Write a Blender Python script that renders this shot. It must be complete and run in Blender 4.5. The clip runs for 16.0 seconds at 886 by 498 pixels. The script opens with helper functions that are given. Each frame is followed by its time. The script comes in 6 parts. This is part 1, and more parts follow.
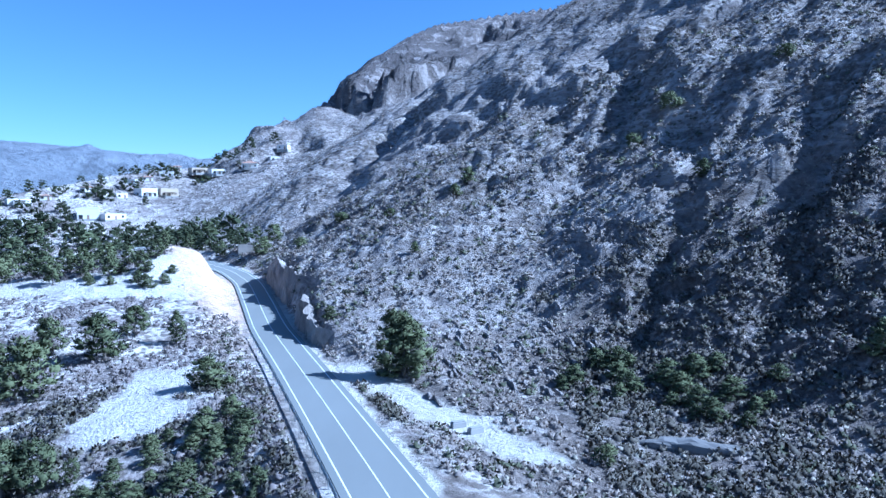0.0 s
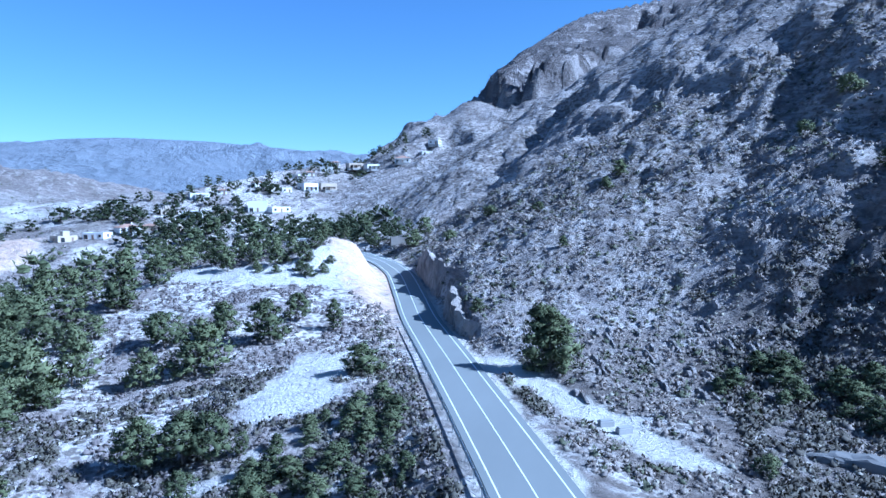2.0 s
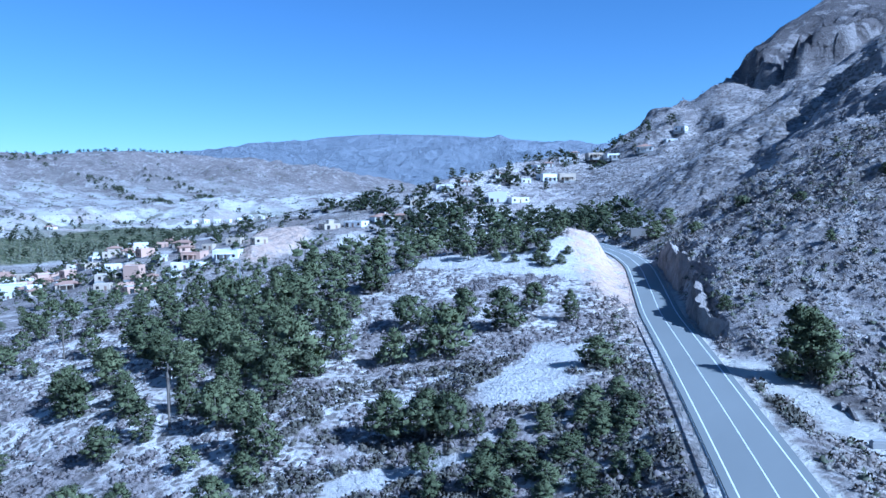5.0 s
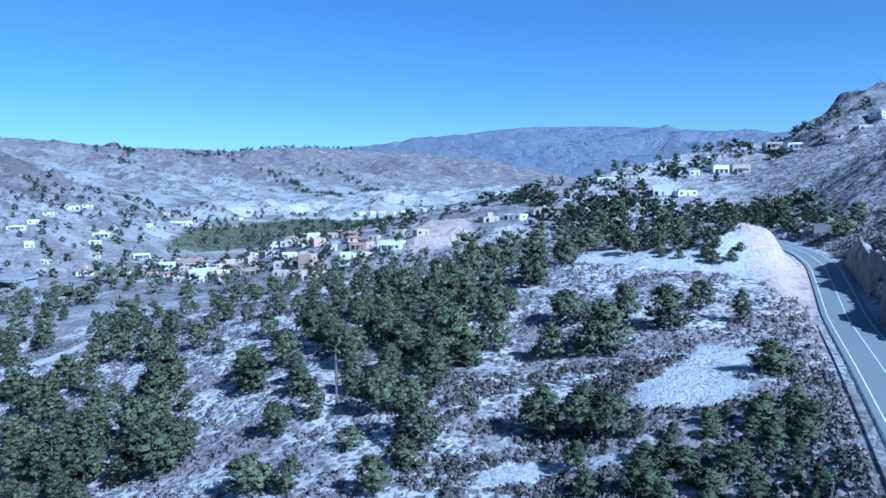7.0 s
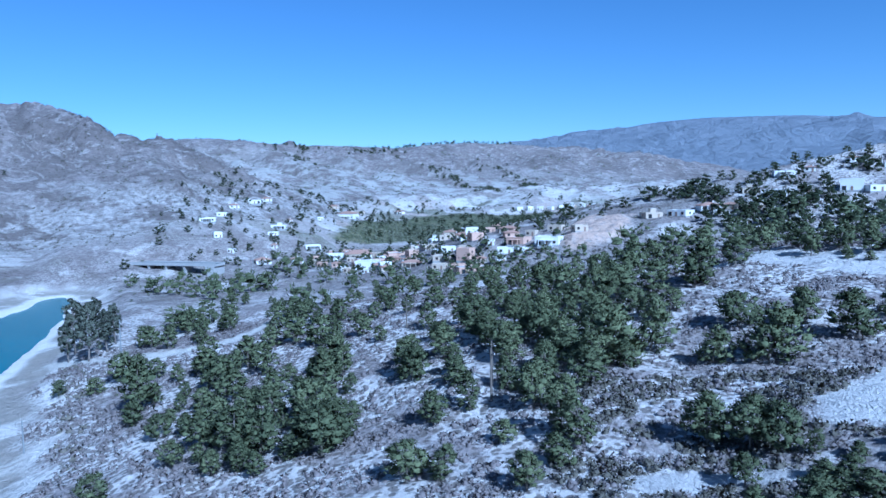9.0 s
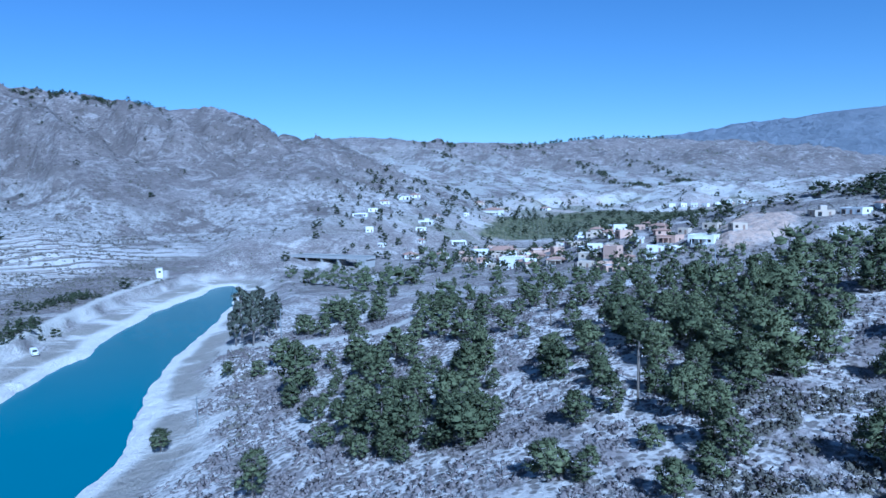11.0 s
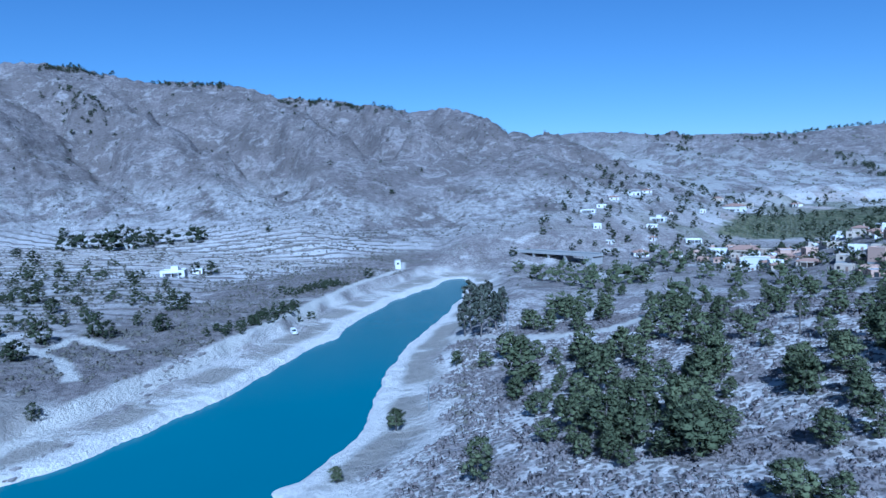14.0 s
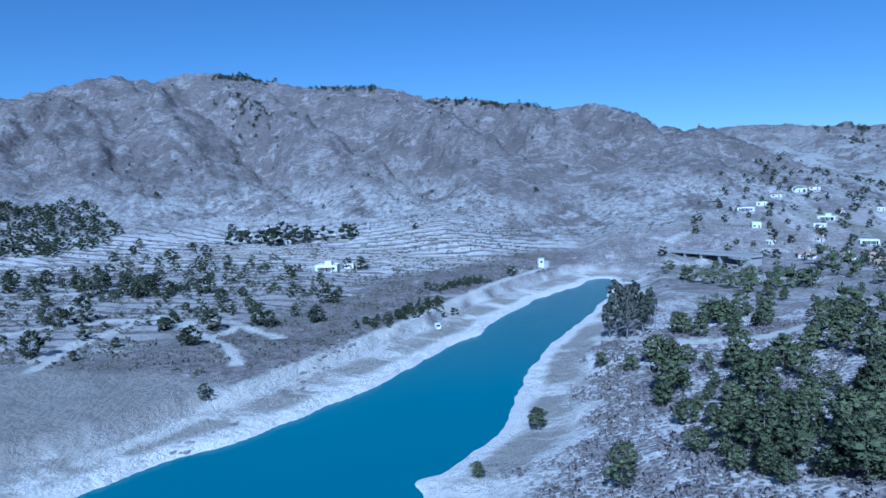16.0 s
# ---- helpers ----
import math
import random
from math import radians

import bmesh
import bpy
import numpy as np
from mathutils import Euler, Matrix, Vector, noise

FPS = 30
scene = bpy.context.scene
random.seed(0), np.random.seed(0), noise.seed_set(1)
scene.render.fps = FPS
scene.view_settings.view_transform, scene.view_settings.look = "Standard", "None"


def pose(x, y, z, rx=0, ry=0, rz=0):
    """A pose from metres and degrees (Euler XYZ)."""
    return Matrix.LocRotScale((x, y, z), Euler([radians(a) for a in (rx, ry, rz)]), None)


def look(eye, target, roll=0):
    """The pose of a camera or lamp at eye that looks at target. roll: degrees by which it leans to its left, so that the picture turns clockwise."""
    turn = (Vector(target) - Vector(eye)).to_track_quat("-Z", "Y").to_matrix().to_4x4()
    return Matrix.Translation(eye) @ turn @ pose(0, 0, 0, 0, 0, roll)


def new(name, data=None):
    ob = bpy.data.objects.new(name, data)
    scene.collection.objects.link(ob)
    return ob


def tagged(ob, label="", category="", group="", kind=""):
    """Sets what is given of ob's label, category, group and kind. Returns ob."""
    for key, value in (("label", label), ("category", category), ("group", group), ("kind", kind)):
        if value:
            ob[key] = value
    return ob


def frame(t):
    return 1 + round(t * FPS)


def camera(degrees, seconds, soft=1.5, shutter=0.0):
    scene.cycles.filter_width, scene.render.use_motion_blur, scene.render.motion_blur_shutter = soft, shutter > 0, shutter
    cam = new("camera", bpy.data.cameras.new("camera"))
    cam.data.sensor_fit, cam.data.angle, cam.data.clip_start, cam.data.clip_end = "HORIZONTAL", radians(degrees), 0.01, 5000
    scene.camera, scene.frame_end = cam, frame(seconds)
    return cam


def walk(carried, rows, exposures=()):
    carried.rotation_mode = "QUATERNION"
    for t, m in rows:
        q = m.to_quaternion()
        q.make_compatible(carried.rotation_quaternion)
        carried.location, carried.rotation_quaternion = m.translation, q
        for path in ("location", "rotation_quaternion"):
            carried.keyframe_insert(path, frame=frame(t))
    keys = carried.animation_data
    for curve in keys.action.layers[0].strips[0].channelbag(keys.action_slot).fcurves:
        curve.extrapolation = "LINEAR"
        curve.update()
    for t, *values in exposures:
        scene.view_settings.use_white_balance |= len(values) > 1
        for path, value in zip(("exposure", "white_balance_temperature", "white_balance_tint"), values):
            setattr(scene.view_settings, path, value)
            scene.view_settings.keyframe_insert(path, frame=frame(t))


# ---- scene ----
CAM_Z = 52.0  # the flying camera hovers above the lake's level (z = 0) and turns to its left
cam = camera(64.23, 16.0, soft=1.5)
walk(cam, [
    (0.0, pose(0, 0, CAM_Z, 86.62, 0.85, -0.05)),
    (0.5, pose(0, 0, CAM_Z, 86.53, 0.85, 2.64)),
    (1.0, pose(0, 0, CAM_Z, 86.44, 0.88, 5.73)),
    (1.5, pose(0, 0, CAM_Z, 86.35, 0.88, 8.82)),
    (2.0, pose(0, 0, CAM_Z, 86.27, 0.85, 11.93)),
    (2.5, pose(0, 0, CAM_Z, 86.19, 0.81, 15.06)),
    (3.0, pose(0, 0, CAM_Z, 86.12, 0.80, 18.23)),
    (3.5, pose(0, 0, CAM_Z, 86.03, 0.85, 21.44)),
    (4.0, pose(0, 0, CAM_Z, 85.96, 0.91, 24.64)),
    (6.5, pose(0, 0, CAM_Z, 85.57, 1.07, 40.68)),
    (7.0, pose(0, 0, CAM_Z, 85.49, 1.04, 43.88)),
    (7.5, pose(0, 0, CAM_Z, 85.44, 1.03, 47.08)),
    (8.0, pose(0, 0, CAM_Z, 85.38, 1.07, 50.27)),
    (8.5, pose(0, 0, CAM_Z, 85.34, 1.04, 53.44)),
    (9.0, pose(0, 0, CAM_Z, 85.31, 1.06, 56.62)),
    (11.5, pose(0, 0, CAM_Z, 85.25, 1.19, 71.27)),
    (12.0, pose(0, 0, CAM_Z, 85.27, 1.24, 74.29)),
    (12.5, pose(0, 0, CAM_Z, 85.28, 1.35, 77.49)),
    (13.0, pose(0, 0, CAM_Z, 85.31, 1.44, 80.75)),
    (13.5, pose(0, 0, CAM_Z, 85.34, 1.49, 83.91)),
    (14.0, pose(0, 0, CAM_Z, 85.36, 1.56, 86.65)),
    (14.5, pose(0, 0, CAM_Z, 85.39, 1.63, 89.52)),
    (15.0, pose(0, 0, CAM_Z, 85.45, 1.65, 92.37)),
    (15.5, pose(0, 0, CAM_Z, 85.47, 1.69, 95.26)),
    (16.0, pose(0, 0, CAM_Z, 85.53, 1.81, 98.27)),
], exposures=[(0.0, 1.10, 4130, 8.0), (4.0, 0.80, 4040, 7.5), (7.0, 0.57, 3980, 6.5), (12.5, 0.26, 3950, 6.0), (16.0, 0.12, 3950, 6.0)])

# ---- sky and sun ----
SUN_EL, SUN_AZ = radians(37.6), (1.0, -0.03)  # the sun stands behind and to the right of the first view
world = bpy.data.worlds.new("world")
scene.world = world
world.use_nodes = True
wn, wl = world.node_tree.nodes, world.node_tree.links
sky = wn.new("ShaderNodeTexSky")
sky.sky_type, sky.sun_disc = "NISHITA", False
sky.sun_elevation, sky.sun_rotation = SUN_EL, math.atan2(SUN_AZ[0], SUN_AZ[1])
sky.air_density, sky.dust_density, sky.ozone_density = 0.85, 0.1, 1.8
wn["Background"].inputs[1].default_value = 0.064
wl.new(sky.outputs[0], wn["Background"].inputs[0])
sun = new("sun", bpy.data.lights.new("sun", "SUN"))
sun.data.energy, sun.data.angle, sun.data.color = 5.0, radians(0.53), (1.0, 0.955, 0.89)
sun.matrix_world = look((SUN_AZ[0] * 300, SUN_AZ[1] * 300, 300 * math.tan(SUN_EL)), (0, 0, 0))

# ---- materials ----
class Nodes:
    """A small hand to wire a material's nodes."""

    def __init__(self, name, rough=0.9, metal=0.0, spec=0.3):
        self.m = bpy.data.materials.new(name)
        self.m.use_nodes = True
        self.t = self.m.node_tree
        self.b = self.t.nodes["Principled BSDF"]
        self.set(self.b, "Roughness", rough), self.set(self.b, "Metallic", metal), self.set(self.b, "Specular IOR Level", spec)
        self.where = self.t.nodes.new("ShaderNodeNewGeometry").outputs["Position"]

    def set(self, node, key, value):
        if hasattr(value, "is_linked"):
            self.t.links.new(value, node.inputs[key])
        elif isinstance(value, tuple) and len(value) == 3 and node.inputs[key].type == "RGBA":
            node.inputs[key].default_value = (*value, 1)
        else:
            node.inputs[key].default_value = value

    def noise(self, scale, detail=4.0, rough=0.6, stretch=(1, 1, 1), warp=0.0):
        n = self.t.nodes.new("ShaderNodeTexNoise")
        self.set(n, "Vector", self.spread(stretch)), self.set(n, "Scale", scale), self.set(n, "Detail", detail), self.set(n, "Roughness", rough)
        self.set(n, "Distortion", warp)
        return n.outputs[0]

    def cells(self, scale, stretch=(1, 1, 1), feature="F1", random=1.0):
        n = self.t.nodes.new("ShaderNodeTexVoronoi")
        n.feature = feature
        self.set(n, "Vector", self.spread(stretch)), self.set(n, "Scale", scale), self.set(n, "Randomness", random)
        return n.outputs["Distance"]

    def plots(self, scale):
        """Small fields: each cell of the ground has a crop or a bare soil of its own."""
        v = self.t.nodes.new("ShaderNodeTexVoronoi")
        self.set(v, "Vector", self.spread((1.0, 2.0, 0.0))), self.set(v, "Scale", scale)
        r = self.t.nodes.new("ShaderNodeValToRGB")
        r.color_ramp.interpolation = "CONSTANT"
        for k, c in ((0.0, (0.30, 0.265, 0.235)), (0.3, (0.52, 0.48, 0.43)), (0.52, (0.11, 0.115, 0.06)), (0.66, (0.38, 0.31, 0.26)), (0.84, (0.20, 0.185, 0.13))):
            e = r.color_ramp.elements.new(k) if k else r.color_ramp.elements[0]
            e.color = (*c, 1)
        s = self.t.nodes.new("ShaderNodeSeparateColor")
        self.t.links.new(v.outputs["Color"], s.inputs[0])
        self.t.links.new(s.outputs[0], r.inputs[0])
        return r.outputs[0]

    def terraces(self, gap):
        """Bands that run across the slope of the far bank, one for each old field, wavering a little and broken here and there."""
        d = self.t.nodes.new("ShaderNodeVectorMath")
        d.operation = "DOT_PRODUCT"
        self.t.links.new(self.where, d.inputs[0])
        d.inputs[1].default_value = (-1 / gap, -0.10 / gap, 0.0)
        wave = self.calc("ADD", d.outputs["Value"], self.calc("MULTIPLY", self.noise(0.012, 2), 0.9))
        return self.calc("MULTIPLY", self.step(self.calc("FRACT", wave), 0.26, 0.36), self.step(self.noise(0.06, 6, 0.7), 0.30, 0.44))

    def spread(self, stretch):
        if stretch == (1, 1, 1):
            return self.where
        n = self.t.nodes.new("ShaderNodeVectorMath")
        n.operation = "MULTIPLY"
        self.t.links.new(self.where, n.inputs[0])
        n.inputs[1].default_value = stretch
        return n.outputs[0]

    def step(self, value, a, b, to_a=0.0, to_b=1.0):
        n = self.t.nodes.new("ShaderNodeMapRange")
        n.interpolation_type = "SMOOTHSTEP"
        for key, v in (("Value", value), ("From Min", a), ("From Max", b), ("To Min", to_a), ("To Max", to_b)):
            self.set(n, key, v)
        return n.outputs[0]

    def calc(self, op, a, b=0.0):
        n = self.t.nodes.new("ShaderNodeMath")
        n.operation = op
        self.set(n, 0, a), self.set(n, 1, b)
        return n.outputs[0]

    def mix(self, f, a, b):
        n = self.t.nodes.new("ShaderNodeMix")
        n.data_type = "RGBA"
        for s, v in zip((n.inputs[0], n.inputs[6], n.inputs[7]), (f, a, b)):
            if hasattr(v, "is_linked"):
                self.t.links.new(v, s)
            else:
                s.default_value = (*v, 1) if isinstance(v, tuple) else v
        return n.outputs[2]

    def mask(self, name):
        n = self.t.nodes.new("ShaderNodeAttribute")
        n.attribute_name = name
        return n.outputs["Fac"]

    def chance(self, a=0.0, b=1.0):
        n = self.t.nodes.new("ShaderNodeObjectInfo")
        return self.step(n.outputs["Random"], 0, 1, a, b)

    def island(self):
        n = self.t.nodes.new("ShaderNodeNewGeometry")
        return n.outputs["Random Per Island"]

    def bump(self, height, strength=0.5, distance=0.05):
        n = self.t.nodes.new("ShaderNodeBump")
        self.set(n, "Height", height), self.set(n, "Strength", strength), self.set(n, "Distance", distance)
        self.t.links.new(n.outputs[0], self.b.inputs["Normal"])

    def colour(self, c):
        self.set(self.b, "Base Color", c)
        return self.m


def plain(name, a, b, scale=3.0, rough=0.8, metal=0.0, bump=0.2, spec=0.3):
    """Two close colours, mottled at two scales, with a light relief."""
    n = Nodes(name, rough, metal, spec)
    big, fine = n.noise(scale * 0.2, 3), n.noise(scale * 4, 4)
    n.bump(fine, bump, 0.02)
    return n.colour(n.mix(n.calc("ADD", n.calc("MULTIPLY", big, 0.6), n.calc("MULTIPLY", fine, 0.4)), a, b))


def ground_material():
    n = Nodes("dry_ground", 0.95, 0.0, 0.15)
    fine, mid, big = n.noise(1.3, 6, 0.72), n.noise(0.17, 6, 0.65), n.noise(0.022, 4, 0.55)
    # pale marl showing in ragged clearings, brown litter elsewhere, and low dead scrub in cushions over both
    clear = n.calc("ADD", n.calc("MULTIPLY", n.noise(0.055, 6, 0.68, (1, 1, 1), 0.5), 0.75), n.calc("MULTIPLY", n.noise(0.35, 5, 0.7), 0.25))
    clear = n.step(clear, 0.44, 0.53)
    soil = n.mix(fine, (0.21, 0.180, 0.166), (0.39, 0.340, 0.312))
    soil = n.mix(clear, soil, n.mix(fine, (0.48, 0.43, 0.385), (0.74, 0.69, 0.63)))
    tuft = n.calc("SUBTRACT", n.calc("ADD", n.cells(0.8), n.calc("MULTIPLY", n.noise(1.6, 5, 0.7), 0.8)), n.calc("MULTIPLY", n.noise(0.11, 4), 0.7))
    scrub = n.mix(fine, (0.085, 0.072, 0.062), (0.18, 0.153, 0.130))
    soil = n.mix(n.step(tuft, 0.58, 0.38, 0.0, 0.8), soil, scrub)
    # the far bank and the valley floor: browner soil under dry weeds
    weeds = n.mix(n.step(n.noise(0.3, 7, 0.74), 0.32, 0.68), (0.095, 0.079, 0.072), (0.265, 0.228, 0.206))
    weeds = n.mix(n.step(n.noise(0.045, 6, 0.65), 0.55, 0.63, 0.0, 0.85), weeds, n.mix(fine, (0.36, 0.325, 0.29), (0.58, 0.54, 0.49)))
    weeds = n.mix(n.step(n.noise(0.02, 6, 0.7, (1, 1, 1), 0.8), 0.52, 0.60, 0.0, 0.7), weeds, n.mix(fine, (0.09, 0.082, 0.066), (0.19, 0.168, 0.138)))
    # old terraces: pale stony fields between weedy walls
    weeds = n.mix(n.calc("MULTIPLY", n.mask("terrace"), n.terraces(10.5)), weeds, n.mix(fine, (0.42, 0.385, 0.35), (0.64, 0.60, 0.55)))
    # the valley floor: a patchwork of small plots
    plot = n.plots(0.022)
    weeds = n.mix(n.calc("MULTIPLY", n.mask("plots"), n.step(n.noise(0.11, 5, 0.7), 0.30, 0.46)), weeds, plot)
    soil = n.mix(n.mask("dull"), soil, weeds)
    # the mountain: grey limestone in dipping beds, with thin scrub in the folds
    beds = n.noise(0.13, 8, 0.72, (1.0, 0.35, 2.6), 0.8)
    rock = n.mix(n.step(beds, 0.34, 0.68), (0.19, 0.165, 0.155), (0.50, 0.455, 0.42))
    bush = n.calc("ADD", n.cells(0.55), n.calc("MULTIPLY", n.noise(0.8, 6, 0.7), 0.8))
    bush = n.calc("SUBTRACT", bush, n.calc("MULTIPLY", n.step(big, 0.35, 0.7), 0.30))
    rock = n.mix(n.step(bush, 0.78, 0.46, 0.0, 0.78), rock, n.mix(fine, (0.070, 0.060, 0.050), (0.165, 0.140, 0.116)))
    rock = n.mix(n.mask("summit"), rock, n.mix(n.noise(0.3, 8, 0.75, (1, 1, 2)), (0.080, 0.069, 0.066), (0.225, 0.196, 0.184)))
    crags = n.noise(0.045, 8, 0.72, (1, 1, 0.5), 0.9)
    rock = n.mix(n.calc("MULTIPLY", n.mask("summit"), n.step(crags, 0.52, 0.60, 0.0, 0.8)), rock, n.mix(fine, (0.30, 0.268, 0.248), (0.50, 0.455, 0.425)))
    col = n.mix(n.mask("rise"), soil, rock)
    # brown gully litter, coloured darker to stand in for the mountain's shadow
    shaded_litter = n.mix(n.step(n.noise(0.5, 7, 0.75), 0.3, 0.7), (0.085, 0.070, 0.060), (0.235, 0.200, 0.178))
    col = n.mix(n.calc("MULTIPLY", n.mask("thicket_shade"), n.step(n.noise(0.12, 7, 0.72), 0.36, 0.52, 0.25, 0.95)), col, shaded_litter)
    # the smooth hills over the water: thin brown scrub over grey soil, ribs of bare rock
    slope = n.mix(n.step(n.noise(0.16, 9, 0.80, (1, 1, 2.2), 0.3), 0.28, 0.72), (0.165, 0.140, 0.130), (0.40, 0.350, 0.322))
    slope = n.mix(n.step(n.noise(0.014, 6, 0.65, (1, 1, 1), 0.5), 0.44, 0.58, 0.0, 0.6), slope, n.mix(fine, (0.12, 0.100, 0.09), (0.23, 0.197, 0.176)))
    slope = n.mix(n.step(n.noise(0.05, 7, 0.72, (1, 1, 1.4), 0.9), 0.53, 0.60, 0.0, 0.75), slope, n.mix(n.noise(0.5, 6, 0.75), (0.30, 0.268, 0.245), (0.60, 0.55, 0.51)))
    slope = n.mix(n.step(n.noise(0.055, 9, 0.80, (1, 1, 1.6)), 0.47, 0.60, 0.0, 0.6), slope, n.mix(fine, (0.105, 0.088, 0.078), (0.20, 0.171, 0.150)))
    dots = n.calc("ADD", n.cells(0.22), n.calc("MULTIPLY", n.noise(0.35, 5, 0.7), 0.6))
    slope = n.mix(n.step(dots, 0.58, 0.36, 0, 0.75), slope, n.mix(fine, (0.06, 0.058, 0.042), (0.13, 0.115, 0.085)))
    apron = n.mix(n.step(n.noise(0.2, 7, 0.75), 0.3, 0.7), (0.22, 0.195, 0.175), (0.68, 0.63, 0.58))
    slope = n.mix(n.calc("MULTIPLY", n.mask("apron"), n.step(n.noise(0.03, 8, 0.74), 0.42, 0.52)), slope, apron)
    col = n.mix(n.mask("hill"), col, slope)
    # the far range: aerial haze put into its base colour as a blue tint
    haze_blue = n.mix(n.noise(0.011, 9, 0.80, (1, 1, 0.8), 0.0), (0.12, 0.14, 0.175), (0.33, 0.345, 0.375))
    col = n.mix(n.mask("far"), col, haze_blue)
    bare = n.mix(mid, (0.36, 0.335, 0.30), (0.60, 0.57, 0.52))
    col = n.mix(n.calc("MULTIPLY", n.mask("bluff"), n.step(n.noise(0.03, 6, 0.65), 0.40, 0.60)), col, bare)
    pale = n.mix(n.noise(0.22, 7, 0.7, (1, 1, 4), 0.4), (0.50, 0.46, 0.40), (0.80, 0.75, 0.675))
    flats = n.mix(n.noise(0.4, 6, 0.7, (1, 1, 3)), (0.22, 0.198, 0.165), (0.38, 0.345, 0.295))
    pale = n.mix(n.calc("MULTIPLY", n.mask("flats"), n.step(n.noise(0.05, 7, 0.7, (1.4, 0.6, 1)), 0.36, 0.52)), pale, flats)
    col = n.mix(n.mask("shore"), col, pale)
    col = n.mix(n.mask("field"), col, n.mix(n.step(n.noise(0.05, 5, 0.6, (1, 3, 1)), 0.35, 0.65), (0.055, 0.068, 0.030), (0.17, 0.160, 0.092)))
    col = n.mix(n.calc("MULTIPLY", n.mask("bare"), 0.8), col, n.mix(n.noise(0.12, 6, 0.65, (1, 0.4, 1)), (0.20, 0.175, 0.15), (0.36, 0.33, 0.285)))
    dirt = n.mix(fine, (0.42, 0.385, 0.33), (0.62, 0.58, 0.51))
    for name in ("lay", "verge", "track"):
        col = n.mix(n.mask(name), col, dirt)
    chalk = n.mix(n.noise(0.9, 7, 0.75), (0.34, 0.31, 0.28), (0.72, 0.68, 0.625))
    col = n.mix(n.calc("MULTIPLY", n.mask("chalk"), n.step(n.noise(0.35, 8, 0.75), 0.30, 0.46)), col, chalk)
    rust = n.mix(n.noise(0.5, 6, 0.72, (1, 1, 2)), (0.46, 0.30, 0.205), (0.70, 0.545, 0.425))
    col = n.mix(n.calc("MULTIPLY", n.mask("rust"), n.step(n.noise(0.28, 8, 0.75), 0.36, 0.56, 0.15, 1.0)), col, rust)
    relief = n.calc("ADD", n.calc("MULTIPLY", mid, 1.8), n.calc("MULTIPLY", fine, 0.5))
    relief = n.calc("ADD", relief, n.calc("MULTIPLY", n.calc("MULTIPLY", beds, n.mask("rise")), 3.0))
    relief = n.calc("ADD", relief, n.calc("MULTIPLY", n.calc("MULTIPLY", n.noise(0.09, 8, 0.74), n.mask("hill")), 5.0))
    relief = n.calc("ADD", relief, n.calc("MULTIPLY", n.calc("MULTIPLY", n.noise(0.012, 8, 0.7), n.mask("far")), 60.0))
    relief = n.calc("ADD", relief, n.calc("MULTIPLY", n.calc("MULTIPLY", n.noise(0.3, 7, 0.78), n.mask("hill")), 3.5))
    relief = n.calc("ADD", relief, n.calc("MULTIPLY", n.calc("MULTIPLY", crags, n.mask("summit")), 11.0))
    n.bump(relief, 0.9, 1.2)
    return n.colour(col)


def water_material():
    n = Nodes("lake_water", 0.22, 0.0, 0.25)
    n.b.inputs["IOR"].default_value = 1.33
    ripple = n.noise(1.6, 3, 0.6)
    n.bump(n.calc("ADD", ripple, n.calc("MULTIPLY", n.noise(0.25, 3), 1.5)), 0.16, 0.06)
    return n.colour(n.mix(n.noise(0.012, 3), (0.024, 0.118, 0.152), (0.034, 0.152, 0.186)))


def asphalt_material():
    n = Nodes("asphalt", 0.85, 0.0, 0.35)
    fine, patch = n.noise(9, 5, 0.7), n.noise(0.12, 4, 0.6, (1, 0.3, 1))
    n.bump(fine, 0.25, 0.01)
    return n.colour(n.mix(n.calc("ADD", n.calc("MULTIPLY", fine, 0.35), n.calc("MULTIPLY", patch, 0.65)), (0.150, 0.153, 0.143), (0.240, 0.243, 0.228)))


def leaf_material(name, dark, light):
    """Leaves: tone differs from plant to plant, clump to clump and spray to spray."""
    n = Nodes(name, 0.8, 0.0, 0.12)
    shade = n.calc("ADD", n.calc("MULTIPLY", n.island(), 0.16), n.calc("MULTIPLY", n.chance(), 0.42))
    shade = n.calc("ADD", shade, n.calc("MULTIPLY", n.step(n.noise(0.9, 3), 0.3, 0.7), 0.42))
    return n.colour(n.mix(shade, dark, light))


M_GROUND, M_WATER, M_ASPHALT = ground_material(), water_material(), asphalt_material()
M_LINE = plain("road_paint", (0.62, 0.62, 0.60), (0.80, 0.80, 0.78), 2.0, 0.7)
M_NEEDLES = leaf_material("pine_needles", (0.056, 0.066, 0.034), (0.158, 0.171, 0.086))
M_SCRUB = leaf_material("scrub_leaves", (0.165, 0.140, 0.124), (0.315, 0.272, 0.236))
M_GREENSCRUB = leaf_material("green_scrub_leaves", (0.060, 0.066, 0.042), (0.165, 0.165, 0.110))
M_GREYSCRUB = leaf_material("grey_scrub_leaves", (0.150, 0.128, 0.120), (0.270, 0.233, 0.216))
M_BANKSCRUB = leaf_material("bank_scrub_leaves", (0.070, 0.065, 0.051), (0.165, 0.148, 0.117))
M_DARKNEEDLES = leaf_material("dark_needles", (0.018, 0.024, 0.013), (0.062, 0.070, 0.036))
M_DARKSCRUB = leaf_material("dark_scrub_leaves", (0.062, 0.056, 0.046), (0.170, 0.150, 0.122))
M_GUM = leaf_material("gum_leaves", (0.060, 0.068, 0.050), (0.150, 0.155, 0.115))
M_TUSSOCK = leaf_material("dry_grass", (0.18, 0.165, 0.13), (0.38, 0.35, 0.285))
